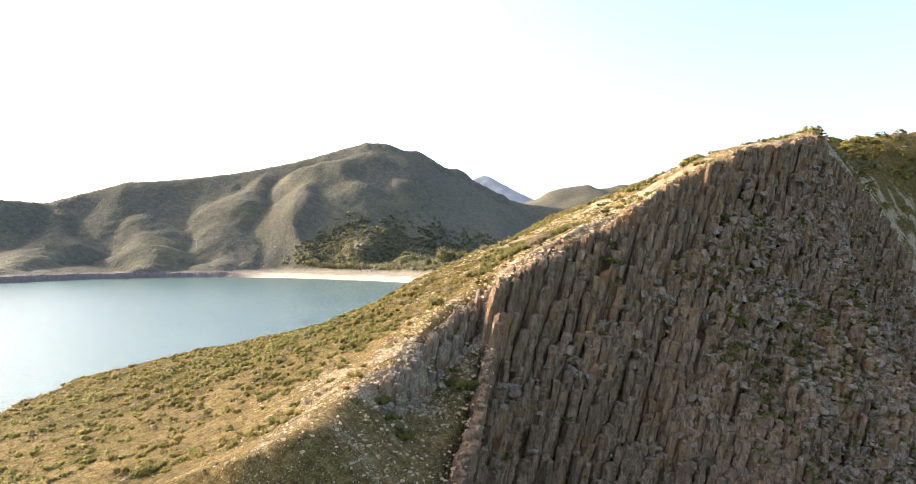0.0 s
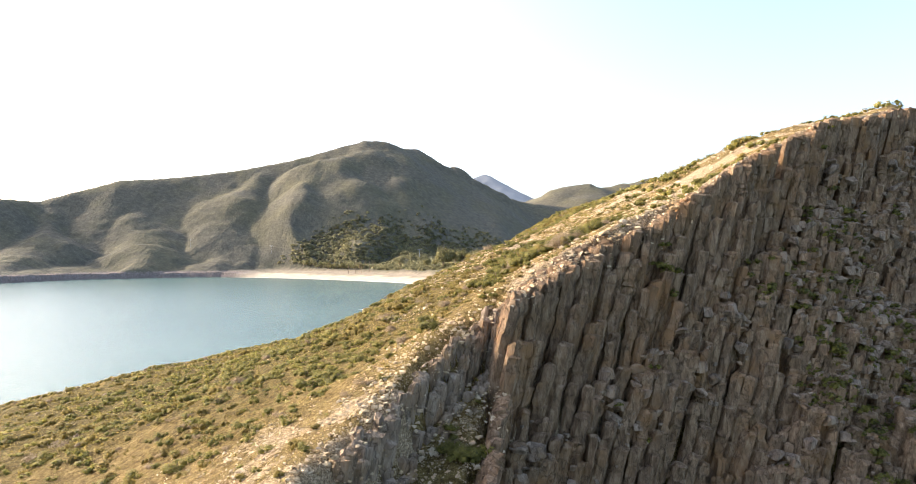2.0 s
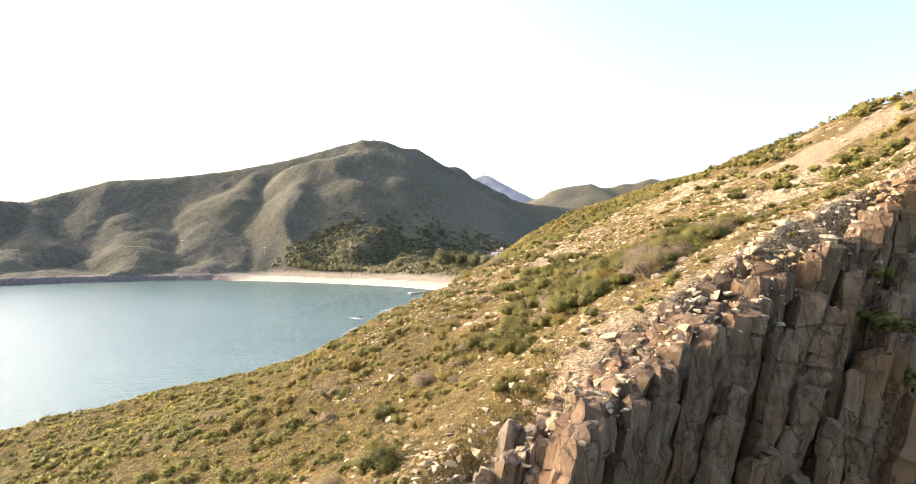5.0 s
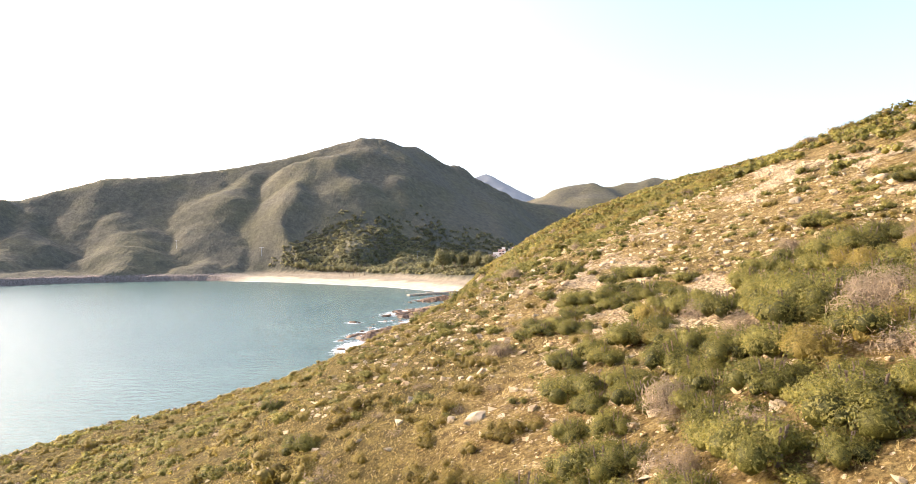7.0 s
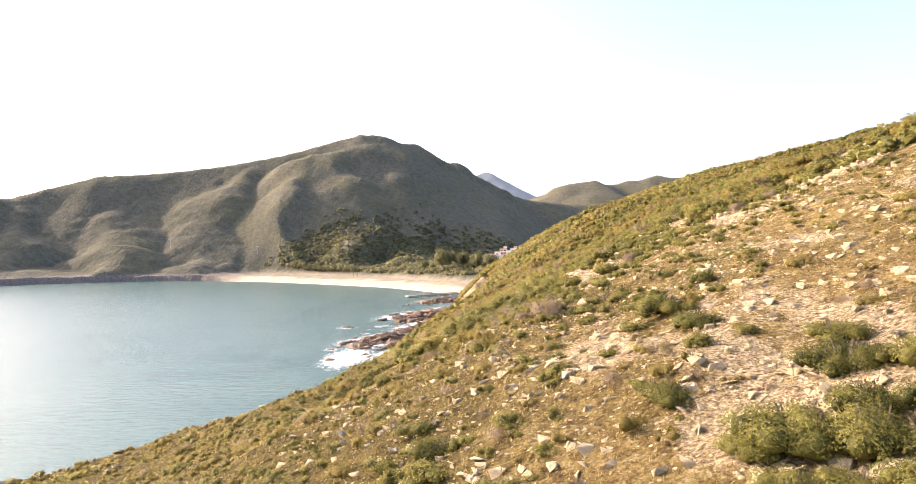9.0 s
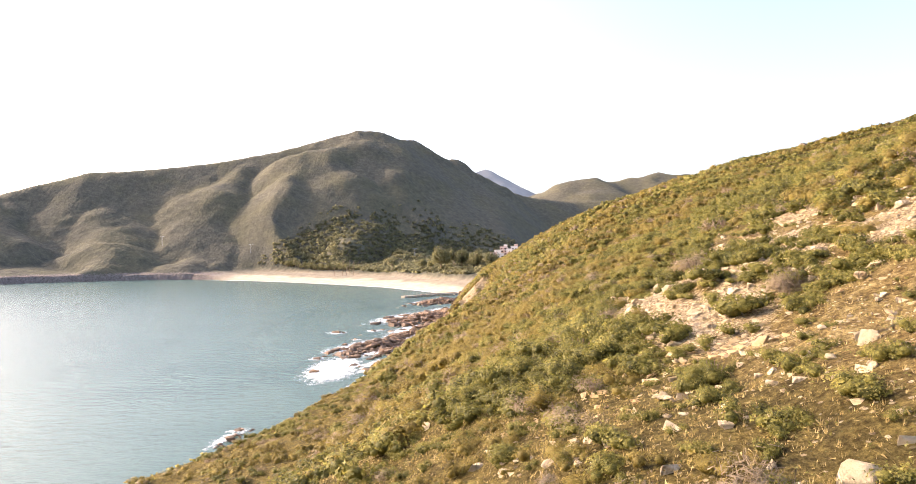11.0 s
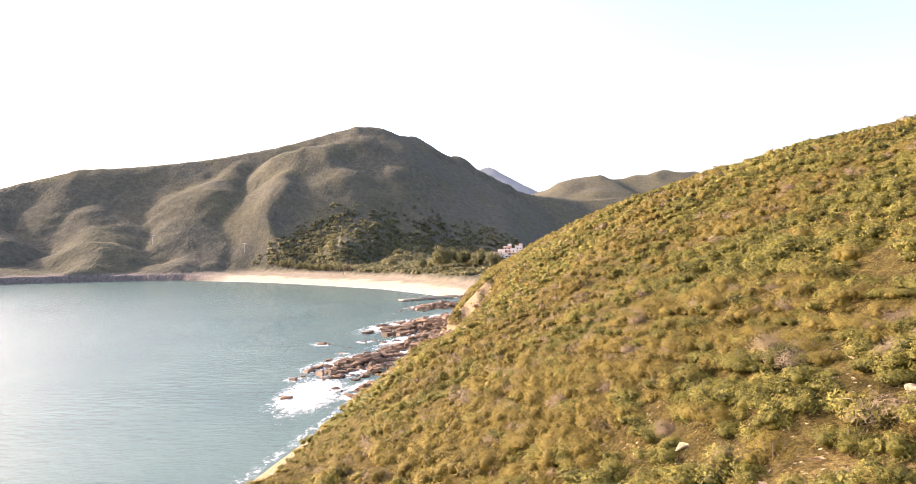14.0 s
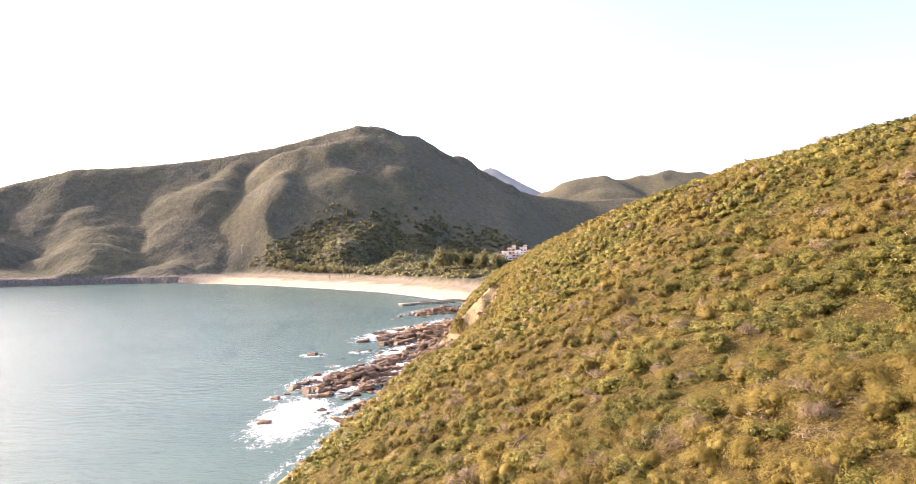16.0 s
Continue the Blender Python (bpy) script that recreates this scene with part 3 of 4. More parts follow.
cliff = tagged(new("cliff_wall", None), "shaded brown cliff of leaning cracked rock columns", "cliff", kind="structure")
cr = np.random.default_rng(11)
shapes = [column_shape(cr, 5 + k % 2) for k in range(16)]
column_meshes = []
for v, f in shapes:
    me = bpy.data.meshes.new("column")
    me.from_pydata(v.tolist(), [], quads_and_caps(f))
    me.materials.append(CLIFF)
    column_meshes.append(me)
near, rest, ashen = [], [], []
pitch = 1.05
for row in range(105):
    for col in range(112):
        x = -4 + pitch * (col + 0.5 * (row % 2)) + cr.uniform(-0.3, 0.3)
        y = 52 + pitch * 0.866 * row + cr.uniform(-0.3, 0.3)
        d = float(edge_gap(x, y))
        if not ((-3.0 if x < 16 else -0.9) < d < 24 and -1.5 < x < 98):
            continue
        z = float(column_top(x, y))
        if z < 1:
            continue
        z += cr.uniform(-0.4, 0.5) * step(-0.8, 1.5, d)
        (near if 3 < x < 44 and d < 9 else rest).append((x, y, z, cr.integers(16), cr.uniform(0, 6.28), cr.choice([0.74, 0.84, 0.94, 1.04, 1.12])))
for row in range(52):
    for col in range(20):
        x, y = -14 + 1.0 * (col + 0.5 * (row % 2)) + cr.uniform(-0.3, 0.3), 55 + 0.7 * row + cr.uniform(-0.3, 0.3)
        gap = float(step_gap(x, y))
        if -1.9 < gap < 3.2 and -7.5 < x < 6 and float(edge_gap(x, y)) < 1.0:
            ashen.append((x, y, float(ground_z(x, y)) + cr.uniform(-0.3, 0.45), cr.integers(16), 0.0, cr.uniform(0.5, 0.85)))
for row in range(46):
    for col in range(13):
        x, y = -1.6 + 0.8 * (col + 0.5 * (row % 2)) + cr.uniform(-0.25, 0.25), 58 + 0.72 * row + cr.uniform(-0.25, 0.25)
        if (-4.0 if x < 3.8 else -0.8) < float(edge_gap(x, y)) < 24 and -1.5 < x < 6 and float(ground_z(x, y)) > 2:
            low_end = float(step(-9, -2, edge_gap(x, y)))
            rest.append((x, y, float(ground_z(x, y)) - 0.12 + cr.uniform(0, 0.7) * low_end, cr.integers(16), 0.0, cr.uniform(0.65, 1.0)))
near, rest = near[:300], rest + near[300:]


def joined_columns(name, rows, material, label):
    """Columns too many to tell apart, as one mesh."""
    vs, fs, base = [], [], 0
    for k in range(16):
        mine = [q for q in rows if q[3] == k]
        if not mine:
            continue
        a = np.array([q[:3] for q in mine])
        v, f, _ = spread(shapes[k][0], np.array(shapes[k][1]), a, 0.0 * a[:, 0], np.array([[q[5], q[5], 1] for q in mine]))
        vs.append(v)
        fs += [tuple(q) if q[2] != q[3] else tuple(q[:3]) for q in (f + base).tolist()]
        base += len(v)
    me = bpy.data.meshes.new(name)
    me.from_pydata(np.concatenate(vs).tolist(), [], fs)
    me.materials.append(material)
    ob = new(name, me)
    ob.parent = cliff
    tagged(ob, label, kind="stuff")


joined_columns("column_field", rest, CLIFF, "brown rock columns lower on the cliff")
joined_columns("broken_columns", ashen, ASHEN, "ash-grey broken columns at the cliff's low end")

# ---- shrubs, grass and stones of the headland ----
def ball():
    """A coarse round of 32 faces: a lobe's core, to pass for shaded foliage."""
    bm = bmesh.new()
    bmesh.ops.create_icosphere(bm, subdivisions=1, radius=1)
    bm.verts.index_update()
    v = np.array([q.co[:] for q in bm.verts])
    f = np.array([[q.index for q in face.verts] for face in bm.faces])
    bm.free()
    return v, f


BALL = ball()


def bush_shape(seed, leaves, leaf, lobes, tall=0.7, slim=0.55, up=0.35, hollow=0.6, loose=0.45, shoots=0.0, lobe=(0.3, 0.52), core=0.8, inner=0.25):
    """A shrub about 2 m wide: many small leaves set through rounded lobes round cores toned dark as painted shade, each
    lobe with its own tone.
    """
    r = np.random.default_rng(seed)
    away = 0.72 * np.sqrt(r.random(lobes))
    turn = r.uniform(0, 6.28, lobes)
    c = np.stack([away * np.cos(turn), away * np.sin(turn), r.uniform(0.05, 0.55, lobes) * tall * (1.1 - 0.5 * away)], 1)
    rad = r.uniform(*lobe, lobes)
    if lobes == 1:
        c[:], rad[:] = (0, 0, 0.22 * tall), 0.85
    pick = r.choice(lobes, leaves, p=rad**2 / (rad**2).sum())
    n = r.normal(size=(leaves, 3))
    n[:, 2] = np.abs(n[:, 2]) * 1.1 - 0.15
    n /= np.linalg.norm(n, axis=1, keepdims=True)
    reach = r.uniform(hollow, 1.08, leaves) * np.where(r.random(leaves) < shoots, r.uniform(1.1, 1.5, leaves), 1)
    squat = np.array([1, 1, 0.9 * tall / 0.7])
    p = c[pick] + n * (rad[pick] * reach)[:, None] * squat
    p[:, 2] = np.maximum(p[:, 2], 0.02)
    v, f = leaf_faces(r, p, n + r.normal(size=(leaves, 3)) * loose + [0, 0, up], leaf * r.uniform(0.55, 1.4, leaves), slim)
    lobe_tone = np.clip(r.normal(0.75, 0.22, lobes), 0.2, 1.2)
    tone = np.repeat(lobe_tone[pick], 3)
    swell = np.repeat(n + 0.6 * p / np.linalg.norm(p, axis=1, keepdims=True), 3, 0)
    # Inner shade put into the tone: inner makes cores darker than their leaves.
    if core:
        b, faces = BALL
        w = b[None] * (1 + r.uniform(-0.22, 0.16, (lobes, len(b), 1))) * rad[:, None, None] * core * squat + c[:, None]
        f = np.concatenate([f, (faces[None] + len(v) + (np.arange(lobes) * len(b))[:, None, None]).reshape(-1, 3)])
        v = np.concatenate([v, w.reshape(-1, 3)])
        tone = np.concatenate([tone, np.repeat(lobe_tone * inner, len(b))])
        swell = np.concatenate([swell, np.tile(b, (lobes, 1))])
    return v, f, tone, swell


def leaf_faces(r, p, out, size, slim):
    """One pointed leaf at each place p, facing out."""
    n = len(p)
    out = out / np.linalg.norm(out, axis=1, keepdims=True)
    a = np.cross(out, r.normal(size=(n, 3)))
    a /= np.linalg.norm(a, axis=1, keepdims=True)
    b, s = np.cross(out, a), size[:, None]
    v = np.stack([p + a * s * 1.1, p - a * s * 0.7 + b * s * slim * 1.2, p - a * s * 0.7 - b * s * slim * 1.2], 1).reshape(-1, 3)
    return v, np.arange(3 * n).reshape(-1, 3)


def tuft_shape(seed, blades=5):
    r = np.random.default_rng(seed)
    v = []
    for _ in range(blades):
        a, h, lean = r.uniform(0, 6.28), r.uniform(0.5, 1.0), r.uniform(0.15, 0.6)
        d = np.array([math.cos(a), math.sin(a), 0])
        e = np.array([-d[1], d[0], 0]) * 0.06
        v += [d * 0.08 - e, d * 0.08 + e, d * lean + [0, 0, h]]
    return np.array(v), np.arange(3 * blades).reshape(-1, 3)


vr = np.random.default_rng(23)


def scatter(x0, x1, y0, y1, count):
    x, y = vr.uniform(x0, x1, count), vr.uniform(y0, y1, count)
    return x, y


def set_down(x, y, sink=0.05):
    return np.stack([x, y, ground_z(x, y) - sink], 1)


def off_cliff(x, y):
    return edge_gap(x, y) < -0.6


# Shrubs that stand out, one by one.
def shrub_kind(name, shapes, material, label, category, stems):
    made = []
    for v, f, deep, swell in shapes:
        top = tagged(new(name, None), label, category, "shrubs of the slope")
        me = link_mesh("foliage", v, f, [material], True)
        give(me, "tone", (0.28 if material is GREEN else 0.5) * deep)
        give(me, "swell", swell)
        part("foliage", me, top)
        bm = bmesh.new()
        for k in range(stems):
            a, b = vr.uniform(0, 6.28), vr.uniform(0.2, 0.5)
            m = Matrix.Translation((0.1 * math.cos(a), 0.1 * math.sin(a), 0.0)) @ Euler((0, b, a)).to_matrix().to_4x4() @ Matrix.Translation((0, 0, 0.25))
            bmesh.ops.create_cone(bm, segments=5, radius1=0.035, radius2=0.015, depth=0.8, matrix=m)
        me = bpy.data.meshes.new("woody_base")
        bm.to_mesh(me)
        bm.free()
        me.materials.append(BARK)
        part("woody_base", me, top)
        made.append(top)
    return made


GREEN_AT = [(-3.4, 98.4), (-10.9, 85.4), (-15.8, 91.4), (-26.5, 108.6), (-22, 107.8), (-35.6, 110), (-22.8, 76.8), (-46.1, 119.3), (-16.7, 96.9), (-24.7, 102.7), (-45.1, 134.2),
            (11.5, 101.1), (4.6, 101.8), (11.7, 121.8), (21, 120.4), (28.1, 123.6), (4.1, 96), (-7, 116.6), (11.8, 100.1), (10.2, 104.2), (11.1, 114.9), (18.6, 101.6), (29.1, 116.5),
            (30.5, 139.9), (5, 108.9), (7.4, 103.7), (-13.1, 133.1), (7, 166.8), (9.2, 156), (-2.4, 88.2), (13.5, 107.5), (14.6, 110.5), (16.4, 105.8), (12.4, 112), (9.4, 107.8), (17.5, 113)]
GREEN_BY = [(4.5, 119.9), (5.4, 121.4), (5.4, 118.8), (6.4, 121.8), (6.2, 119.2), (7.3, 121.9), (8.7, 123.9), (8.4, 121.8), (10.9, 127.0), (10.4, 124.4), (6.5, 118.1), (11.4, 120.5), (12.9, 121.7), (11.2, 118.2), (10.0, 117.7), (9.8, 116.0), (7.4, 124.0), (12.2, 129.0), (10.2, 137.1)]
GREEN_ON = [(-7.6, 65.2), (-6.4, 64.0), (-5.2, 62.6), (-0.4, 75.2), (0.6, 74.2), (9.8, 134.1), (9.7, 138.1), (11.3, 127), (9.6, 123), (8.4, 124), (6.7, 127.9), (0.2, 131.2), (-6.4, 165.4), (29.1, 152.3), (14.2, 189.3), (8.5, 186.3), (15.2, 210.2), (3.4, 189.2),
            (10.7, 177.3), (17.2, 184.9), (14.3, 203.9), (16.4, 215), (14.9, 213.6), (15.1, 202), (12.5, 252.1), (6.5, 263.3), (33.9, 272.4), (38.4, 267.7), (13, 187.2), (15, 191.4), (12.6, 125.4), (10.6, 121)]
DRY_AT = [(12.8, 101.4), (18.6, 119), (-5.2, 89.4), (-28.2, 121.4), (-27.8, 107.3), (15.5, 103.7), (13.3, 103.3), (7.5, 98.6), (1.2, 102.3), (-1.3, 100.3), (28.3, 166.7), (26.2, 168.9), (15, 163.2),
          (10.7, 196.3), (8.7, 181.7), (15.4, 225.1), (3, 118), (-8, 104), (6, 146)]
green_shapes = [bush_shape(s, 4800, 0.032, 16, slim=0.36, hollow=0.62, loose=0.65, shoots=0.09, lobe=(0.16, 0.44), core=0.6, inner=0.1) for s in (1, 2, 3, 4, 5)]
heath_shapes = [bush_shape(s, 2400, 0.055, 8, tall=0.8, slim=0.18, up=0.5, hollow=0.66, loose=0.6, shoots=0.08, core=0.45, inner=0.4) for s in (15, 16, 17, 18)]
dry_shapes = [bush_shape(s, 2200, 0.09, 8, tall=0.85, slim=0.08, up=0.3, hollow=0.5, loose=0.9, shoots=0.25, core=0) for s in (19, 20)]
greens = shrub_kind("green_shrub", green_shapes, GREEN, "dense green broadleaf shrub on the stony slope", "shrub", 5)
heaths = shrub_kind("heath_shrub", heath_shapes, HEATH, "low olive-brown mound of heath on the hillside", "shrub", 4)
drys = shrub_kind("dry_shrub", dry_shapes, DRY, "dry grey-brown twiggy shrub among the grass", "shrub", 6)
taken = []


def plant(kinds, spots, low, high, tall=1.0):
    for k, (x, y) in enumerate(spots):
        s = vr.uniform(low, high)
        z = float(ground_z(x, y)) - 0.08
        m = pose(x, y, z, 0, 0, vr.uniform(0, 360))
        kind = kinds[k % len(kinds)]
        ob = kind if kind.name not in used else copy_thing(kind, m)
        used.add(kind.name)
        ob.matrix_basis = m @ Matrix.Diagonal((s, s, s * tall, 1))
        taken.append((x, y, s))


used = set()
thicket = []
for a, b in zip(vr.uniform(0, 26, 1700), vr.uniform(95, 121, 1700)):
    inside = math.hypot((a - 10.8 - 0.35 * (b - 105)) / 8.7, (b - 106.5) / 11) + 0.5 * (float(vnoise(a / 4, b / 4, 83)) - 0.5)
    if inside < 0.95 and all(math.hypot(a - p, b - q) > 1.15 for p, q in thicket) and len(thicket) < 165:
        thicket.append((float(a), float(b)))
plant(greens, GREEN_AT + GREEN_ON, 0.95, 1.55)
plant(greens, GREEN_BY + [(a + 0.9, b - 0.8) for a, b in GREEN_BY[:16]], 0.7, 1.15)
plant(greens, [q for k, q in enumerate(thicket) if k % 5 in (1, 3)], 0.9, 1.6, 1.15)
plant(greens, [q for k, q in enumerate(thicket) if k % 5 in (2, 4)], 0.7, 1.2, 1.2)
plant(heaths, [q for k, q in enumerate(thicket) if k % 10 == 0], 0.8, 1.2, 1.1)
plant(drys, [q for k, q in enumerate(thicket) if k % 10 == 5], 0.8, 1.2, 1.1)
plant(drys, [(11.4, 96.2), (13.4, 97.8), (16.8, 178.5)], 1.35, 1.6)
plant(drys, DRY_AT, 0.8, 1.3)
x, y = scatter(3, 24, 168, 250, 900)
keep = (vr.random(900) < coverage(x, y)) & (np.abs(x - 12 - (y - 200) * 0.03) < 11)
picked = []
for a, b in zip(x[keep], y[keep]):
    if all(math.hypot(a - p, b - q) > 1.9 for p, q in picked) and len(picked) < 150:
        picked.append((float(a), float(b)))
plant(heaths, [q for k, q in enumerate(picked) if k % 5 > 1], 0.8, 1.3, 0.9)
plant(greens, [q for k, q in enumerate(picked) if k % 5 == 0], 0.7, 1.2, 0.9)
plant(drys, [q for k, q in enumerate(picked) if k % 10 == 1], 0.7, 1.1, 0.9)
TAKEN = np.array(taken)


def free(x, y, gap=0.65):
    d = np.hypot(x[:, None] - TAKEN[:, 0], y[:, None] - TAKEN[:, 1]) - TAKEN[:, 2] * gap
    return d.min(1) > 0


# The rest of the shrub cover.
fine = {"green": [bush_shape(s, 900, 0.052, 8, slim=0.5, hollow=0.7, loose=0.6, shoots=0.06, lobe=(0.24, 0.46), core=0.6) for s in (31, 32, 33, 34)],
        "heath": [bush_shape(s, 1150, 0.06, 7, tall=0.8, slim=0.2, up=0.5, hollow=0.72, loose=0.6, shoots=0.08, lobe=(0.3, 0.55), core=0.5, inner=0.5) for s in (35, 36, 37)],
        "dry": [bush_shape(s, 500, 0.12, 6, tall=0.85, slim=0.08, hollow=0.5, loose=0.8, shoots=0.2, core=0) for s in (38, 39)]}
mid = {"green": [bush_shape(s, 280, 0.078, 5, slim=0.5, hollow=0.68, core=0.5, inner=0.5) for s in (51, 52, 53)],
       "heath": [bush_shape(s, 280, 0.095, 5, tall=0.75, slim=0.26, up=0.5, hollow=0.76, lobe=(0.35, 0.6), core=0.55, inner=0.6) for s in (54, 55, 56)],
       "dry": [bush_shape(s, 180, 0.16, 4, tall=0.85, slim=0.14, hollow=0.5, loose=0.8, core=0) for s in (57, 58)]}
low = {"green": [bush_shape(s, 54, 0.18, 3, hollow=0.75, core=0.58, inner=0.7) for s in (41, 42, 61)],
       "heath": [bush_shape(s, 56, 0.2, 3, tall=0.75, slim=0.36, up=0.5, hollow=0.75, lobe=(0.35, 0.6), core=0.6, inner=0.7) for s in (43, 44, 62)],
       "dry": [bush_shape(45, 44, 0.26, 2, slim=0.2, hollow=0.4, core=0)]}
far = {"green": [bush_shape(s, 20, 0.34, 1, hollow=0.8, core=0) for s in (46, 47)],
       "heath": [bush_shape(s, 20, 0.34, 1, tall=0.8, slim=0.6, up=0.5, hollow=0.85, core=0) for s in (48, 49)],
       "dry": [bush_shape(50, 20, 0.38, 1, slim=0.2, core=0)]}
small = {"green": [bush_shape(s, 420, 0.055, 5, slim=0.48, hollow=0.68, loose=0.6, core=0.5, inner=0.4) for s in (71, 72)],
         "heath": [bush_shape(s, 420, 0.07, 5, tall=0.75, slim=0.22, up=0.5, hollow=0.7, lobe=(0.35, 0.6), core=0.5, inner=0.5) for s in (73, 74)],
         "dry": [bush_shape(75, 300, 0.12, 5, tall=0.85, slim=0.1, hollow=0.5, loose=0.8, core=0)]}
MATS = {"green": GREEN, "heath": HEATH, "dry": DRY}
cover_batches = {k: [] for k in MATS}


def cover(x0, x1, y0, y1, count, shapes, small, large, where=None):
    x, y = scatter(x0, x1, y0, y1, count)
    keep = (vr.random(count) < coverage(x, y)) & off_cliff(x, y) & free(x, y)
    if where is not None:
        keep &= where(x, y)
    x, y = x[keep], y[keep]
    patch = fbm(x / 16, y / 16, 3, 71) + vr.normal(size=len(x)) * 0.09
    grown = overgrown(x, y)
    kinds = np.where(patch > 0.515 - 0.02 * (1 - grown) - 0.055 * step(228, 200, y), 0, np.where(vr.random(len(x)) < 0.15 - 0.03 * grown, 2, 1))
    kinds = np.where((kinds == 1) & (vr.random(len(x)) > 0.55 + 0.3 * grown), 0, kinds)
    for n, name in enumerate(("green", "heath", "dry")):
        for k, (v, f, deep, swell) in enumerate(shapes[name]):
            sel = (kinds == n) & (np.arange(len(x)) % len(shapes[name]) == k)
            if sel.any():
                size = vr.uniform(small, large, sel.sum()) * (0.75 + 0.5 * vnoise(x[sel] / 5, y[sel] / 5, 81))
                size3 = np.stack([size, size * vr.uniform(0.8, 1.2, len(size)), size * vr.uniform(0.75, 1.1, len(size))], 1)
                tone = np.clip(fbm(x[sel] / 7, y[sel] / 7, 2, 91) + vr.normal(size=len(size)) * 0.16, 0, 1)
                cover_batches[name].append(spread(v, f, set_down(x[sel], y[sel]), vr.uniform(0, 6.28, len(size)), size3, tone, deep, swell))


def corridor(x, y):
    """The strip of slope that the flight passes closest."""
    return (np.abs(x - 13.5 - (y - 215) * 0.04) < 10.5) & (y < 240)


cover(-10, 30, 76, 165, 1250, fine, 0.3, 0.85)
cover(-10, 30, 80, 185, 2000, small, 0.25, 0.65)
cover(0, 27, 160, 240, 1350, fine, 0.8, 1.45, corridor)
cover(0, 27, 160, 240, 1500, small, 0.5, 1.0, corridor)
cover(-10, 62, 165, 300, 3600, mid, 1.0, 1.75, lambda x, y: ~corridor(x, y))
cover(-34, -10, 60, 300, 1700, mid, 0.45, 0.95)
cover(-48, -4, 62, 128, 330, mid, 0.8, 1.4, lambda x, y: fbm(x / 9, y / 9, 2, 85) > 0.5)
cover(-100, -34, 70, 250, 3000, low, 0.5, 1.0)
cover(30, 110, 90, 300, 5000, low, 0.8, 1.5, lambda x, y: (x > 60) | (y < 165))
cover(-40, 110, 300, 420, 5000, low, 1.3, 2.2)
cover(-15, 150, 420, 700, 9000, far, 1.1, 2.1)
cover(110, 260, 150, 420, 2500, far, 1.3, 2.4)


def carpet(x0, x1, y0, y1, count, leaf, lift):
    """Low sprigs that clothe the ground itself, in the two leafy kinds."""
    x, y = scatter(x0, x1, y0, y1, count)
    keep = (vr.random(count) < coverage(x, y) ** 1.5) & (edge_gap(x, y) < 0)
    x, y = x[keep], y[keep]
    n = len(x)
    p = np.stack([x, y, ground_z(x, y) + vr.uniform(-0.02, lift, n)], 1)
    out = vr.normal(size=(n, 3)) * 0.55 + [-0.35, 0, 1]
    tone = np.clip(fbm(x / 3, y / 3, 3, 93) * 1.2 - 0.32 + vr.normal(size=n) * 0.12, 0, 1)
    green = fbm(x / 16, y / 16, 3, 71) + vr.normal(size=n) * 0.07 > 0.51
    for name, sel in (("green", green), ("heath", ~green)):
        v, f = leaf_faces(vr, p[sel], out[sel], leaf * vr.uniform(0.5, 1.4, sel.sum()), 0.45)
        cover_batches[name].append((v, f, np.repeat(tone[sel], 3), np.repeat(out[sel], 3, 0)))


carpet(-10, 30, 84, 170, 40000, 0.04, 0.14)
carpet(-4, 30, 160, 245, 90000, 0.05, 0.24)
carpet(-20, 60, 240, 310, 40000, 0.09, 0.3)
carpet(-40, 110, 300, 400, 30000, 0.16, 0.4)
carpet(24, 110, 100, 300, 60000, 0.12, 0.3)
carpet(-90, -10, 60, 258, 40000, 0.18, 0.22)
carpet(-15, 150, 400, 700, 25000, 0.35, 0.5)
for name, label in (("green", "green broadleaf scrub covering the hillside"), ("heath", "olive and rust-brown heath covering the hillside"), ("dry", "grey-brown dry scrub among the heath")):
    stuff(name + "_scrub", cover_batches[name], MATS[name], label, "scrub", True)

tufts = [tuft_shape(s) for s in (1, 2, 3)]
batches_grass = []
for x0, x1, y0, y1, count in ((-12, 30, 66, 180, 60000), (-24, 2, 50, 86, 7000), (-60, -12, 60, 180, 12000)):
    x, y = scatter(x0, x1, y0, y1, count)
    keep = (edge_gap(x, y) < 0) & (vr.random(count) > bareness(x, y) * 0.85) & free(x, y, 0.6)
    x, y = x[keep], y[keep]
    for k, (v, f) in enumerate(tufts):
        a, b = x[k::3], y[k::3]
        batches_grass.append(spread(v, f, set_down(a, b, 0.02), vr.uniform(0, 6.28, len(a)), vr.uniform(0.08, 0.22, len(a)), np.clip(fbm(a / 6, b / 6, 2, 95) + vr.normal(size=len(a)) * 0.2, 0, 1)))
x, y = scatter(-12, 30, 78, 175, 80000)
keep = (edge_gap(x, y) < 0) & (vr.random(80000) > 0.25 + 0.7 * bareness(x, y))
x, y = x[keep], y[keep]
v, f = leaf_faces(vr, set_down(x, y, -0.03) + np.stack([0 * x, 0 * x, vr.uniform(0, 0.1, len(x))], 1), vr.normal(size=(len(x), 3)) * 0.6 + [-0.2, 0, 0.7], 0.06 * vr.uniform(0.5, 1.4, len(x)), 0.25)
batches_grass.append((v, f, np.repeat(np.clip(fbm(x / 4, y / 4, 3, 96) + vr.normal(size=len(x)) * 0.2, 0, 1), 3)))
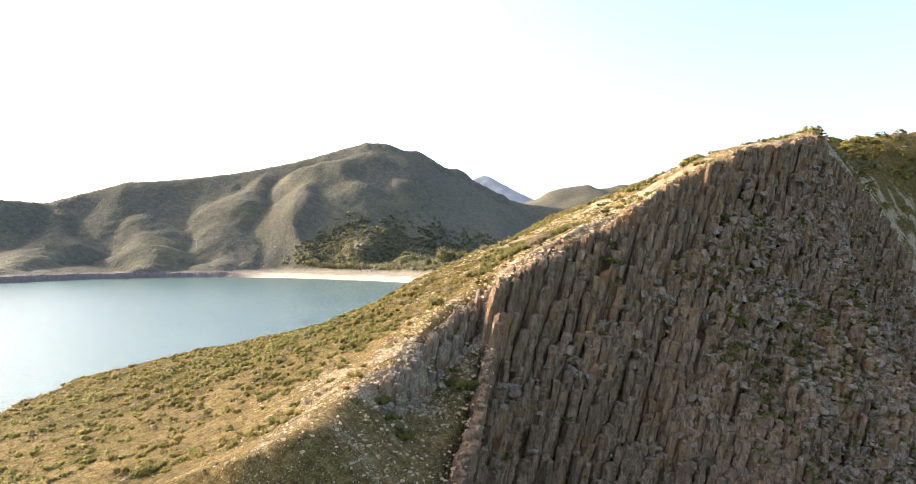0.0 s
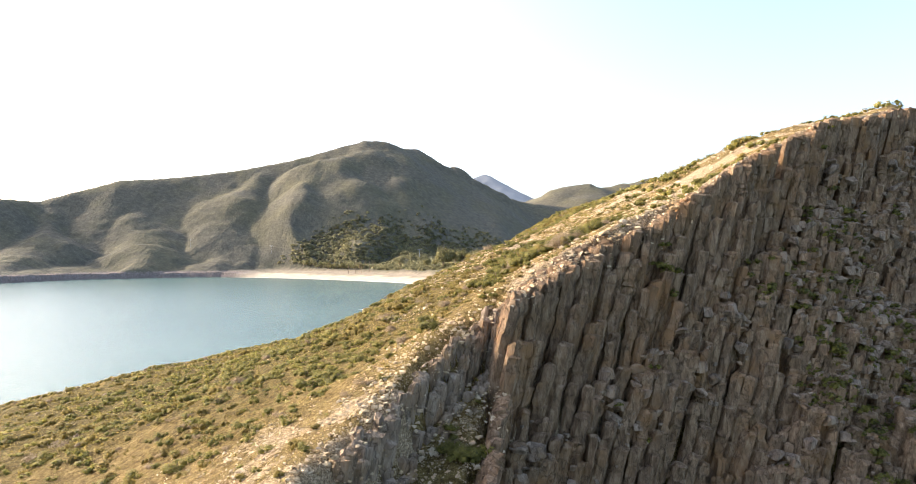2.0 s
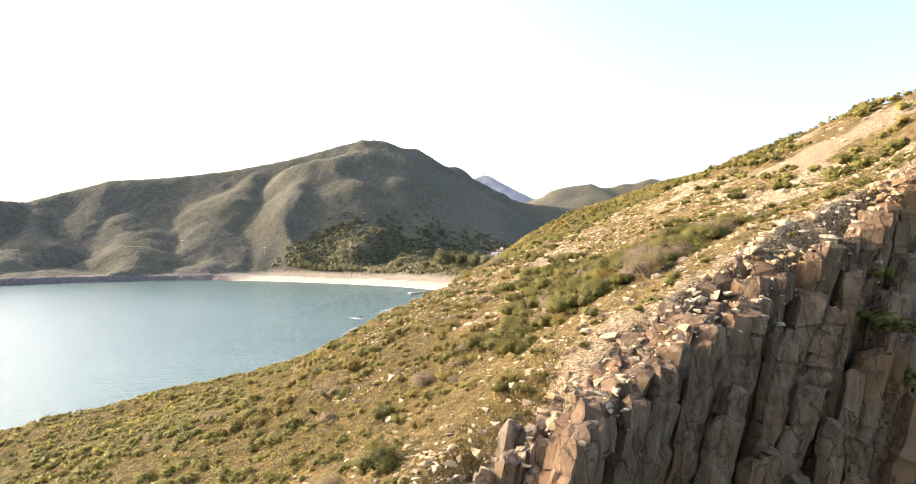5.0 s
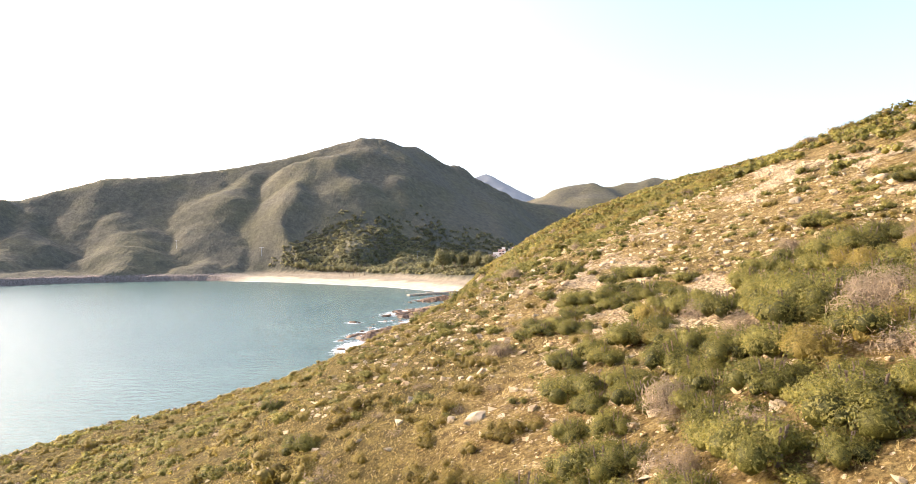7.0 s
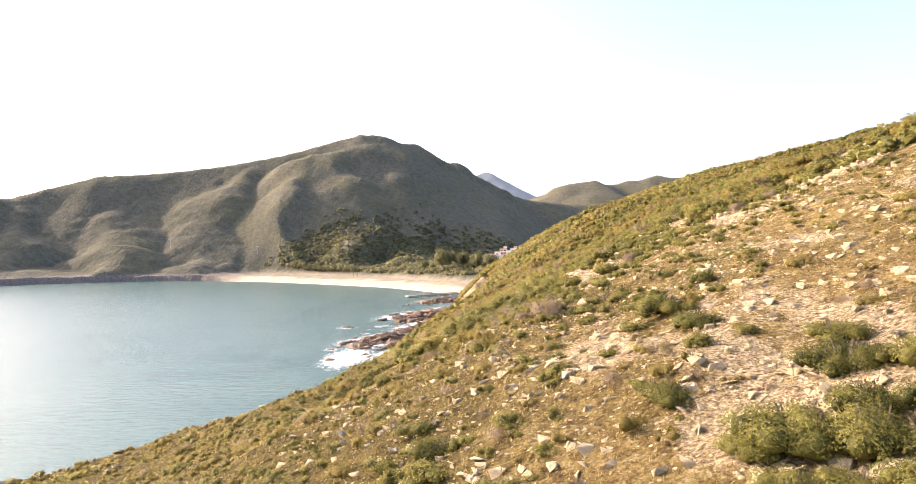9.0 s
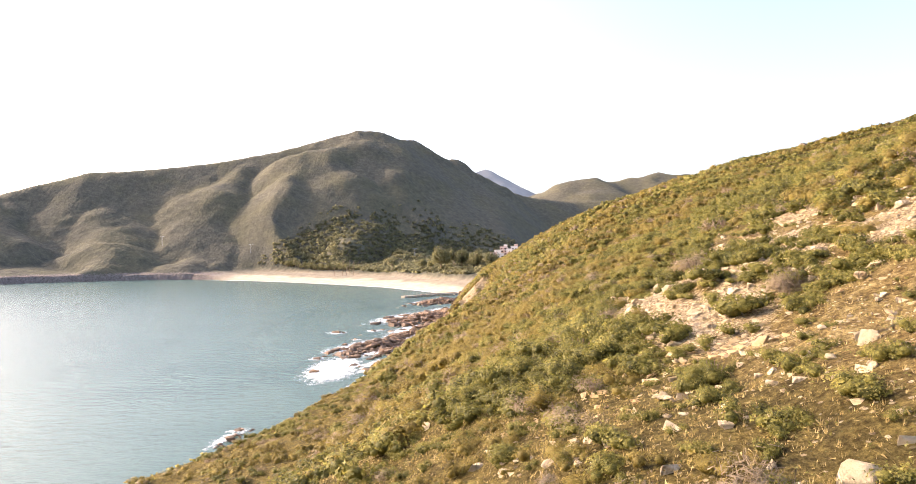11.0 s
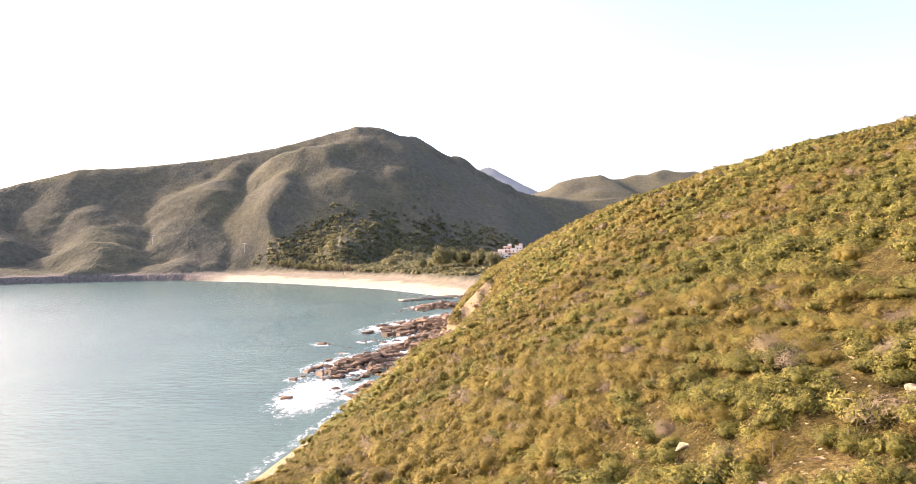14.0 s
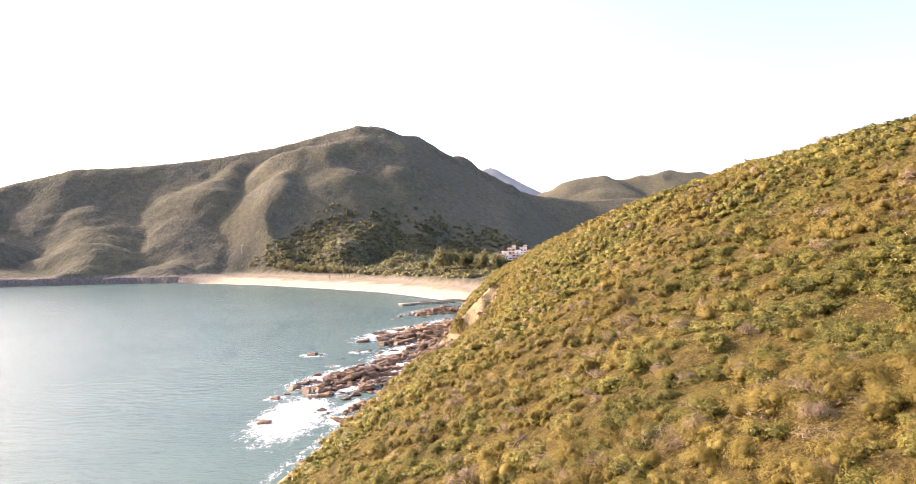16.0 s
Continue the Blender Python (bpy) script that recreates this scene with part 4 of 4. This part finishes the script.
stuff("dry_grass", batches_grass, STRAW, "golden dry grass tufts between stones and shrubs", "grass")

# Stones: the larger ones near the flight one by one, the rest as rubble.
stone_meshes = []
for v, f in STONES:
    me = bpy.data.meshes.new("rock")
    me.from_pydata(v.tolist(), [], f.tolist())
    me.materials.append(PALE)
    stone_meshes.append(me)
x, y = scatter(-6, 30, 84, 190, 3000)
keep = (vr.random(3000) < 0.04 + bareness(x, y)) & off_cliff(x, y) & free(x, y, 0.7)
x, y = x[keep][:290], y[keep][:290]
for k, (a, b, z) in enumerate(set_down(x, y, 0.0)):
    ob = tagged(new("rock", stone_meshes[k % 8]), "pale angular rock lying on the dry slope", "rock", "rocks on the slope")
    s = 0.14 + 0.42 * vr.random() ** 3
    ob.matrix_basis = pose(a, b, z + 0.12 * s, vr.uniform(-15, 15), vr.uniform(-15, 15), vr.uniform(0, 360)) @ Matrix.Diagonal((s, s * vr.uniform(0.7, 1.1), s * vr.uniform(0.6, 1), 1))
rubble = []
for x0, x1, y0, y1, count, small, large in ((-10, 34, 66, 200, 60000, 0.05, 0.36), (-26, 2, 50, 90, 12000, 0.06, 0.3), (-60, -10, 60, 200, 5000, 0.06, 0.25), (30, 80, 95, 260, 3500, 0.15, 0.5)):
    x, y = scatter(x0, x1, y0, y1, count)
    keep = (vr.random(count) < 0.015 + 0.3 * (y < 165) * (x > -9) * step(0.4, 0.6, fbm(x / 6, y / 6, 3, 29)) + 0.8 * bareness(x, y) ** 1.3) & (edge_gap(x, y) < 0.3) & free(x, y, 0.6)
    x, y = x[keep], y[keep]
    for k in range(8):
        a, b = x[k::8], y[k::8]
        s = small + (large - small) * vr.random(len(a)) ** 2.5
        v, f = CHIPS[k]
        rubble.append(spread(v, f, set_down(a, b, 0.02), vr.uniform(0, 6.28, len(a)), np.stack([s, s * vr.uniform(0.6, 1.0, len(a)), s * vr.uniform(0.45, 0.9, len(a))], 1)))
stuff("pale_rubble", rubble, PALE, "pale broken stones strewn over the slope", "rubble")

# Fallen blocks and dark scrub on the cliff's ledges.
talus = []
x, y = scatter(1, 110, 62, 150, 42000)
d = edge_gap(x, y)
keep = (d > 1) & (d < 26) & (vr.random(42000) < np.where(x > 46, 1.0, np.where(((d > 2.1) & (d < 4)) | ((d > 6.8) & (d < 10)) | ((x > 36) & (d < 9)), 0.9, 0.08)) * (0.35 + 0.9 * step(0.4, 0.6, fbm(x / 8, y / 8, 3, 97))))
x, y, d = x[keep], y[keep], d[keep]
for k in range(8):
    a, b = x[k::8], y[k::8]
    s = 0.2 + 0.8 * vr.random(len(a)) ** 2.2
    v, f = STONES[k]
    talus.append(spread(v, f, np.stack([a, b, column_top(a, b) + 0.25 * s], 1), vr.uniform(0, 6.28, len(a)), np.stack([s, s, s * vr.uniform(0.6, 1.2, len(a))], 1)))
stuff("talus", talus, TALUS, "grey angular blocks fallen over the cliff's flank", "talus")
x, y = scatter(2, 110, 62, 150, 9000)
d = edge_gap(x, y)
keep = (d > 1.5) & (d < 28) & (fbm(x / 7, y / 7, 3, 99) > 0.56 - 0.1 * step(30, 50, x)) & ((x > 36) | (vr.random(9000) < 0.3))
x, y = x[keep], y[keep]
for cx, cy, many, wide in ((40, 93, 34, 1.5), (50, 96, 46, 2.2), (64, 105, 50, 2.6), (57, 101, 30, 2.0), (21.5, 91.2, 9, 0.5), (33, 94.5, 14, 0.9), (47, 103, 16, 1.2), (1.2, 74.5, 12, 0.8)):
    x, y = np.append(x, cx + vr.normal(size=many) * wide), np.append(y, cy + vr.normal(size=many) * 0.6 * wide)
stuff("cliff_scrub", [spread(v, f, np.stack([x[k::3], y[k::3], column_top(x[k::3], y[k::3])], 1), vr.uniform(0, 6.28, len(x[k::3])), vr.uniform(0.5, 1.1, len(x[k::3])), vr.random(len(x[k::3])) * 0.3, None, w) for k, (v, f, _, w) in enumerate(3 * low["green"][:1])], GREEN, "dark scrub growing on the cliff's ledges", "scrub", True)

# ---- the rocky shore, foam and jetty ----
REEFS = [(-9, 470, 48, 14, 76, 380, 1.7), (-8, 590, 60, 16, 74, 340, 2.2), (-18, 505, 42, 11, 68, 150, 1.9), (-29, 425, 26, 7, 70, 90, 1.6), (-37, 440, 36, 13, 66, 300, 2.3), (-20, 560, 55, 22, 68, 300, 3.0), (-14, 688, 42, 15, 62, 220, 3.0), (-25, 478, 18, 8, 50, 80, 2.0), (-53, 292, 10, 3, 85, 40, 1.0), (-30, 395, 15, 4, 75, 50, 1.2)]
LONE = [(-52, 377, 3.2), (-32, 380, 4), (-27, 381, 2.4), (-57, 406, 3), (-64, 488, 4.2), (-46, 496, 3.2), (-50, 462, 2.2), (-39, 391, 2.8), (-41, 500, 2), (-54, 300, 2)]
sr = np.random.default_rng(31)
for cx, cy, half, wide, turn, count, size in REEFS:
    a, b = sr.normal(size=count) * 0.45, sr.normal(size=count) * 0.45
    u = radians(turn)
    x, y = cx + half * a * math.cos(u) - wide * b * math.sin(u), cy + half * a * math.sin(u) + wide * b * math.cos(u)
    base = np.maximum(ground_z(x, y), -0.3) + 1.5 * np.exp(-(a * a + b * b) * 4) * size / 1.6
    s = size * (0.35 + 0.9 * sr.random(count) ** 2)
    batch = []
    for k in range(8):
        v, f = STONES[k]
        q = slice(k, None, 8)
        batch.append(spread(v, f, np.stack([x[q], y[q], base[q]], 1), u + sr.normal(size=len(x[q])) * 0.5, np.stack([s[q] * 1.3, s[q] * 0.8, s[q] * 0.8], 1)))
    stuff("shore_rocks", batch, SHORE, "reddish-brown jagged rocks along the surf", "rocks")
for k, (x, y, s) in enumerate(LONE):
    v, f = STONES[k % 8]
    parts = [spread(v, f, np.array([[x, y, 0.1]]), np.array([0.4 * k]), np.array([[s * 0.7, s * 0.5, s * 0.45]]))]
    for _ in range(3):
        v, f = STONES[sr.integers(8)]
        parts.append(spread(v, f, np.array([[x + sr.normal() * s * 0.45, y + sr.normal() * s * 0.45, 0.0]]), sr.uniform(0, 6, 1), np.full((1, 3), s * sr.uniform(0.2, 0.4))))
    vs, fs, base = [], [], 0
    for v, f, _ in parts:
        vs.append(v), fs.append(f + base)
        base += len(v)
    rock = new("sea_rock", link_mesh("sea_rock", np.concatenate(vs), np.concatenate(fs), [SHORE], False))
    tagged(rock, "brown rock standing in the white surf", "rock", "rocks in the surf")


def foam_material():
    m, t, b = shader("sea_foam", 0.7, 0.2)
    b.inputs["Base Color"].default_value = (0.82, 0.84, 0.84, 1)
    amount = put(t, "ShaderNodeAttribute", attr="foam").outputs["Fac"]
    n = put(t, "ShaderNodeMath", [(0, grain(t, 0.35, 7, 0.72, stretch=(1.4, 0.8, 1))), (1, grain(t, 2.0, 4, 0.7))], op="ADD").outputs[0]
    total = put(t, "ShaderNodeMath", [(0, n), (1, amount)], op="ADD").outputs[0]
    clear = put(t, "ShaderNodeBsdfTransparent")
    mix = put(t, "ShaderNodeMixShader", [(0, squeeze(t, total, 1.35, 1.62)), (1, clear.outputs[0]), (2, b.outputs[0])])
    t.links.new(mix.outputs[0], t.nodes["Material Output"].inputs["Surface"])
    return m


FOAM = foam_material()


def surf(x, y):
    q = 0.78 * np.exp(-((x + 46) / 11) ** 2 - ((y - 384) / 30) ** 2)
    for cx, cy, half, wide, turn, _, _ in REEFS:
        u = radians(turn)
        a, b = (x - cx) * math.cos(u) + (y - cy) * math.sin(u), -(x - cx) * math.sin(u) + (y - cy) * math.cos(u)
        q = np.maximum(q, 0.62 * np.exp(-(a / half / 0.95) ** 2 - ((b - wide * 0.7) / wide / 0.8) ** 2))
    for cx, cy, s in LONE:
        q = np.maximum(q, 0.62 * np.exp(-((x - cx) / s / 1.7) ** 2 - ((y - cy) / s / 1.7) ** 2))
    rim = np.abs(x - np.interp(y, AHEAD, CONTOURS[0]) + 2)
    return np.maximum(q, 0.36 * np.exp(-(rim / 3.5) ** 2) * step(430, 380, y))


foam, fv = sheet("surf_foam", np.arange(-112, 8, 1.6), np.arange(230, 720, 2.6), lambda x, y: 0.10 + 0.45 * (fbm(x / 3, y / 3, 3, 7) - 0.3) * np.clip(surf(x, y), 0, 1), FOAM)
give(foam.data, "foam", surf(fv[..., 0], fv[..., 1]))
tagged(foam, "white foam of waves breaking round the rocks", "foam", kind="stuff")
bx = np.arange(-345, 40, 3.0)
shore = np.interp(bx, SHORE_X, SHORE_Y)
rows = np.arange(-14, 7, 1.5)
x, y = np.meshgrid(bx, rows)
v = np.stack([x, y + shore[None, :], np.full(x.shape, 0.14) + np.maximum(0, y) * 0.09], -1)
n, m = x.shape
a = (np.arange(n - 1)[:, None] * m + np.arange(m - 1)).ravel()
wash = new("beach_wash", link_mesh("beach_wash", v, np.stack([a, a + 1, a + m + 1, a + m], 1), [FOAM]))
give(wash.data, "foam", 0.6 * np.exp(-((y + 1 + 5 * (fbm(x / 40, y / 40, 2, 5) - 0.5)) / 1.9) ** 2) + 0.05)
tagged(wash, "thin line of white wash along the sand", "foam", kind="stuff")

CONCRETE = rock_material("weathered_concrete", (0.22, 0.19, 0.16), (0.36, 0.32, 0.27), (0.5, 0.46, 0.4))


def block(name, size, bevel, material, parent=None, at=(0, 0, 0), turn=0, label=""):
    bm = bmesh.new()
    bmesh.ops.create_cube(bm, size=1, matrix=Matrix.Diagonal((*size, 1)))
    if bevel:
        bmesh.ops.bevel(bm, geom=bm.edges[:], offset=bevel, segments=1, affect="EDGES")
    me = bpy.data.meshes.new(name)
    bm.to_mesh(me)
    bm.free()
    me.materials.append(material)
    ob = new(name, me)
    ob.parent = parent
    ob.matrix_basis = pose(*at, 0, 0, turn)
    return tagged(ob, label)


jetty = tagged(new("jetty", None), "low grey concrete jetty running out from the beach", "jetty")
jetty.matrix_basis = pose(-22, 756, 0.2, 0, 0, 40)
block("deck", (66, 4.2, 1.1), 0.12, CONCRETE, jetty, (0, 0, 1.0))
block("head", (9, 6.5, 1.5), 0.15, CONCRETE, jetty, (-31, 0, 0.7))
block("parapet", (44, 0.7, 0.8), 0.06, CONCRETE, jetty, (8, 1.7, 1.9))
for k in range(9):
    block("pier_leg", (1.2, 3.8, 2.6), 0.08, CONCRETE, jetty, (-28 + 7 * k, 0, -0.6))

# ---- wood, trees, house and masts by the beach ----
def hill_z(x, y):
    return hill_height(np.asarray(x, float), np.asarray(y, float))


clumps = [bush_shape(s, 22, 0.36, 3, tall=0.95, slim=0.65, up=0.4, hollow=0.8, lobe=(0.4, 0.6), core=0) for s in (51, 52, 53)]
tr = np.random.default_rng(47)
woods = []
for x0, x1, y0, y1, count, small, large in ((-340, 330, 880, 1420, 9000, 3.0, 5.0), (-330, 160, 930, 1330, 9000, 2.6, 4.6), (0, 380, 800, 1250, 2500, 4.0, 7.0)):
    x, y = tr.uniform(x0, x1, count), tr.uniform(y0, y1, count)
    z = hill_z(x, y)
    back = y - np.interp(x, SHORE_X, SHORE_Y)
    beach_side = (x > -440) & (x < 60)
    keep = (tr.random(count) < 0.95 * step(125, 30, z + 90 * (0.5 - fbm(x / 50, y / 80, 3, 112)) + 0.08 * np.abs(x + 70)) * step(-345, -300, x - 0.9 * z)) & np.where(beach_side, back > 116, back > 22) & (np.hypot(x - 62, y - 938) > 27)
    x, y, z = x[keep], y[keep], z[keep]
    for k, (v, f, deep, swell) in enumerate(clumps):
        q = slice(k, None, 3)
        s = tr.uniform(small, large, len(x[q]))
        woods.append(spread(v, f, np.stack([x[q], y[q], z[q] - 0.6], 1), tr.uniform(0, 6.28, len(s)), np.stack([s, s, s * tr.uniform(0.8, 1.25, len(s))], 1), np.clip(fbm(x[q] / 45, y[q] / 45, 2, 113) + tr.normal(size=len(s)) * 0.15, 0, 1), deep, swell))
stuff("mountain_wood", woods, WOOD, "dense low wood on the mountain's foot and gullies", "wood", True)

CASUARINA = leaf_material("feathery_leaves", (0.09, 0.09, 0.035), (0.18, 0.165, 0.065), (0.27, 0.235, 0.1), 0.45)


def tree(name, label, x, y, high, wide, bole, leaves, material, seed, dense=1.0):
    """A tapered trunk with limbs, and a crown of many leaf sprays with gaps."""
    r = np.random.default_rng(seed)
    top = tagged(new(name, None), label, "tree", "trees behind the beach")
    bm = bmesh.new()
    for k in range(7):
        z0 = bole * high * (0.5 if k == 0 else r.uniform(0.7, 1.4))
        if k == 0:
            bmesh.ops.create_cone(bm, segments=7, radius1=0.035 * high, radius2=0.014 * high, depth=high * 0.8, matrix=Matrix.Translation((0, 0, high * 0.4)))
            continue
        a, tilt, size = r.uniform(0, 6.28), r.uniform(0.5, 1.0), r.uniform(0.3, 0.48) * wide
        m = Matrix.Translation((0, 0, z0)) @ Euler((0, tilt, a)).to_matrix().to_4x4() @ Matrix.Translation((0, 0, size / 2))
        bmesh.ops.create_cone(bm, segments=5, radius1=0.014 * high, radius2=0.004 * high, depth=size, matrix=m)
    me = bpy.data.meshes.new("trunk")
    bm.to_mesh(me)
    bm.free()
    me.materials.append(BARK)
    part("trunk", me, top)
    v, f, _, swell = bush_shape(seed, 2 * leaves, 0.085, 14, tall=1.0, slim=0.5, hollow=0.3, core=0)
    v = v * [wide / 2, wide / 2, high * (1 - bole) / 0.95] + [0, 0, high * bole]
    me = link_mesh("crown", v, f, [material], False)
    give(me, "tone", np.full(len(v), r.uniform(0.3, 0.7)))
    give(me, "swell", swell)
    part("crown", me, top)
    top.matrix_basis = pose(x, y, float(hill_z(x, y)) - 0.2, 0, 0, r.uniform(0, 360))
    return top


GRY = "grey-green feathery casuarina standing behind the sand"
for k, (x, y, high, wide, bole) in enumerate([(-20, 938, 30, 25, 0.3), (5, 930, 25, 20, 0.3), (-4, 955, 22, 16, 0.3), (-45, 975, 17, 13, 0.4), (22, 915, 22, 22, 0.25), (40, 905, 20, 20, 0.25), (-33, 950, 15, 10, 0.4)]):
    tree("casuarina_tree", GRY, x, y, high, wide, bole, 900, CASUARINA, 61 + k)
tree("lone_tree", "spreading green tree alone on the sand", -88, 1018, 19, 24, 0.45, 700, WOOD, 71)
for k, x in enumerate(np.linspace(-262, -150, 22)):
    y = float(np.interp(x, SHORE_X, SHORE_Y)) + 112 + 4 * math.sin(3.1 * k)
    tree("row_tree", "young feathery tree in the row behind the beach", float(x), y, 11 + 2 * math.sin(2.3 * k), 9, 0.2, 220, CASUARINA, 81 + k)
for k, (x, y, high) in enumerate([(-158, 1035, 22), (-153, 1038, 19), (-149, 1036, 24), (-144, 1040, 20), (-137, 1038, 18), (-132, 1042, 16), (-170, 1042, 14)]):
    bm = bmesh.new()
    bmesh.ops.create_cone(bm, segments=6, radius1=0.38, radius2=0.15, depth=high, matrix=Matrix.Translation((0, 0, high / 2)))
    for j in range(4):
        m = Matrix.Translation((0, 0, high * (0.5 + 0.12 * j))) @ Euler((0, 0.9, 1.7 * j + k)).to_matrix().to_4x4() @ Matrix.Translation((0, 0, 1.1))
        bmesh.ops.create_cone(bm, segments=5, radius1=0.14, radius2=0.04, depth=2.4, matrix=m)
    me = bpy.data.meshes.new("dead_tree")
    bm.to_mesh(me)
    bm.free()
    me.materials.append(BARK)
    ob = tagged(new("dead_tree", me), "bare dead tree trunk standing on the sand", "tree", "dead trees on the beach")
    ob.matrix_basis = pose(x, y, float(hill_z(x, y)) - 0.3, 3 * math.sin(k), 3 * math.cos(k), 40 * k)


def plain(name, colour, rough=0.8):
    m, t, b = shader(name, rough, 0.3)
    t.links.new(ramp(t, grain(t, 0.9, 5), [(0.3, tuple(0.8 * c for c in colour)), (0.7, colour)]), b.inputs["Base Color"])
    return m


WALLS, PINK, GLASS, STEEL = plain("white_render", (0.8, 0.72, 0.64)), plain("pink_render", (0.66, 0.42, 0.31)), plain("dark_glass", (0.03, 0.035, 0.04), 0.15), plain("grey_steel", (0.45, 0.46, 0.48), 0.4)


def house():
    top = tagged(new("terraced_house", None), "white and pink terraced centre above the trees", "house")
    z = float(hill_z(58, 940)) + 1.0
    blocks = [(-15, -3, 8, 10, 6, PINK), (-10, 2, 8, 10, 9, WALLS), (-3, 5, 9, 11, 13, PINK), (4, 3, 7, 10, 10.5, WALLS), (10, 5, 8, 10, 13.5, WALLS), (17, 2, 8, 10, 10, PINK),
              (22, -2, 6, 9, 7, WALLS), (-6, -5, 9, 6, 5, WALLS), (2, -6, 8, 6, 6.5, PINK), (12, -5, 11, 6, 7, WALLS), (-1, 7, 4, 5, 15.5, WALLS), (12, 7, 4, 5, 16, PINK)]
    for bx, by, w, d, h, mat in blocks:
        wall = block("wall", (w, d, h), 0.08, mat, top, (bx, by, h / 2))
        block("roof", (w + 0.6, d + 0.6, 0.4), 0.05, WALLS, wall, (0, 0, h / 2 + 0.21))
        block("parapet", (w + 0.6, 0.3, 0.9), 0.03, mat, wall, (0, -d / 2 - 0.16, h / 2 + 0.87))
        for floor in range(int(h // 3.2)):
            across = max(1, int(w // 4))
            for k in range(across):
                wide = 1.3 + 1.3 * ((k + floor + int(bx)) % 2)
                block("window", (wide, 0.16, 1.5), 0.02, GLASS, wall, ((k + 0.5) * w / across - w / 2, -d / 2 - 0.06, -h / 2 + 1.9 + 3.2 * floor))
            if int(bx + floor) % 3 == 0:
                block("balcony", (w * 0.9, 1.2, 0.9), 0.03, WALLS, wall, (0, -d / 2 - 0.6, -h / 2 + 0.5 + 3.2 * floor))
    top.matrix_basis = pose(60, 940, z + 1.5, 0, 0, -8)


house()


def mast(x, y, high):
    top = tagged(new("lamp_mast", None), "slim pale mast with a crossarm above the trees", "mast", "masts on the slope")
    for name, r1, r2, length, at, lay in (("pole", 0.32, 0.2, high, (0, 0, high / 2), 0), ("crossarm", 0.18, 0.18, high * 0.5, (0, 0, high), 90)):
        bm = bmesh.new()
        bmesh.ops.create_cone(bm, segments=8, radius1=r1, radius2=r2, depth=length)
        me = bpy.data.meshes.new(name)
        bm.to_mesh(me)
        bm.free()
        me.materials.append(STEEL)
        part(name, me, top).matrix_basis = pose(*at, 0, lay, 0)
    top.matrix_basis = pose(x, y, float(hill_z(x, y)), 0, 0, 0)


mast(-475, 1187, 15)
mast(-330, 1180, 14)
mast(-68, 1180, 15)

# ---- single columns of the cliff, last ----
for x, y, z, k, turn, wide in near:
    ob = new("column", column_meshes[k])
    ob.parent = cliff
    ob.location, ob.scale = (x, y, z), (wide, wide, 1)
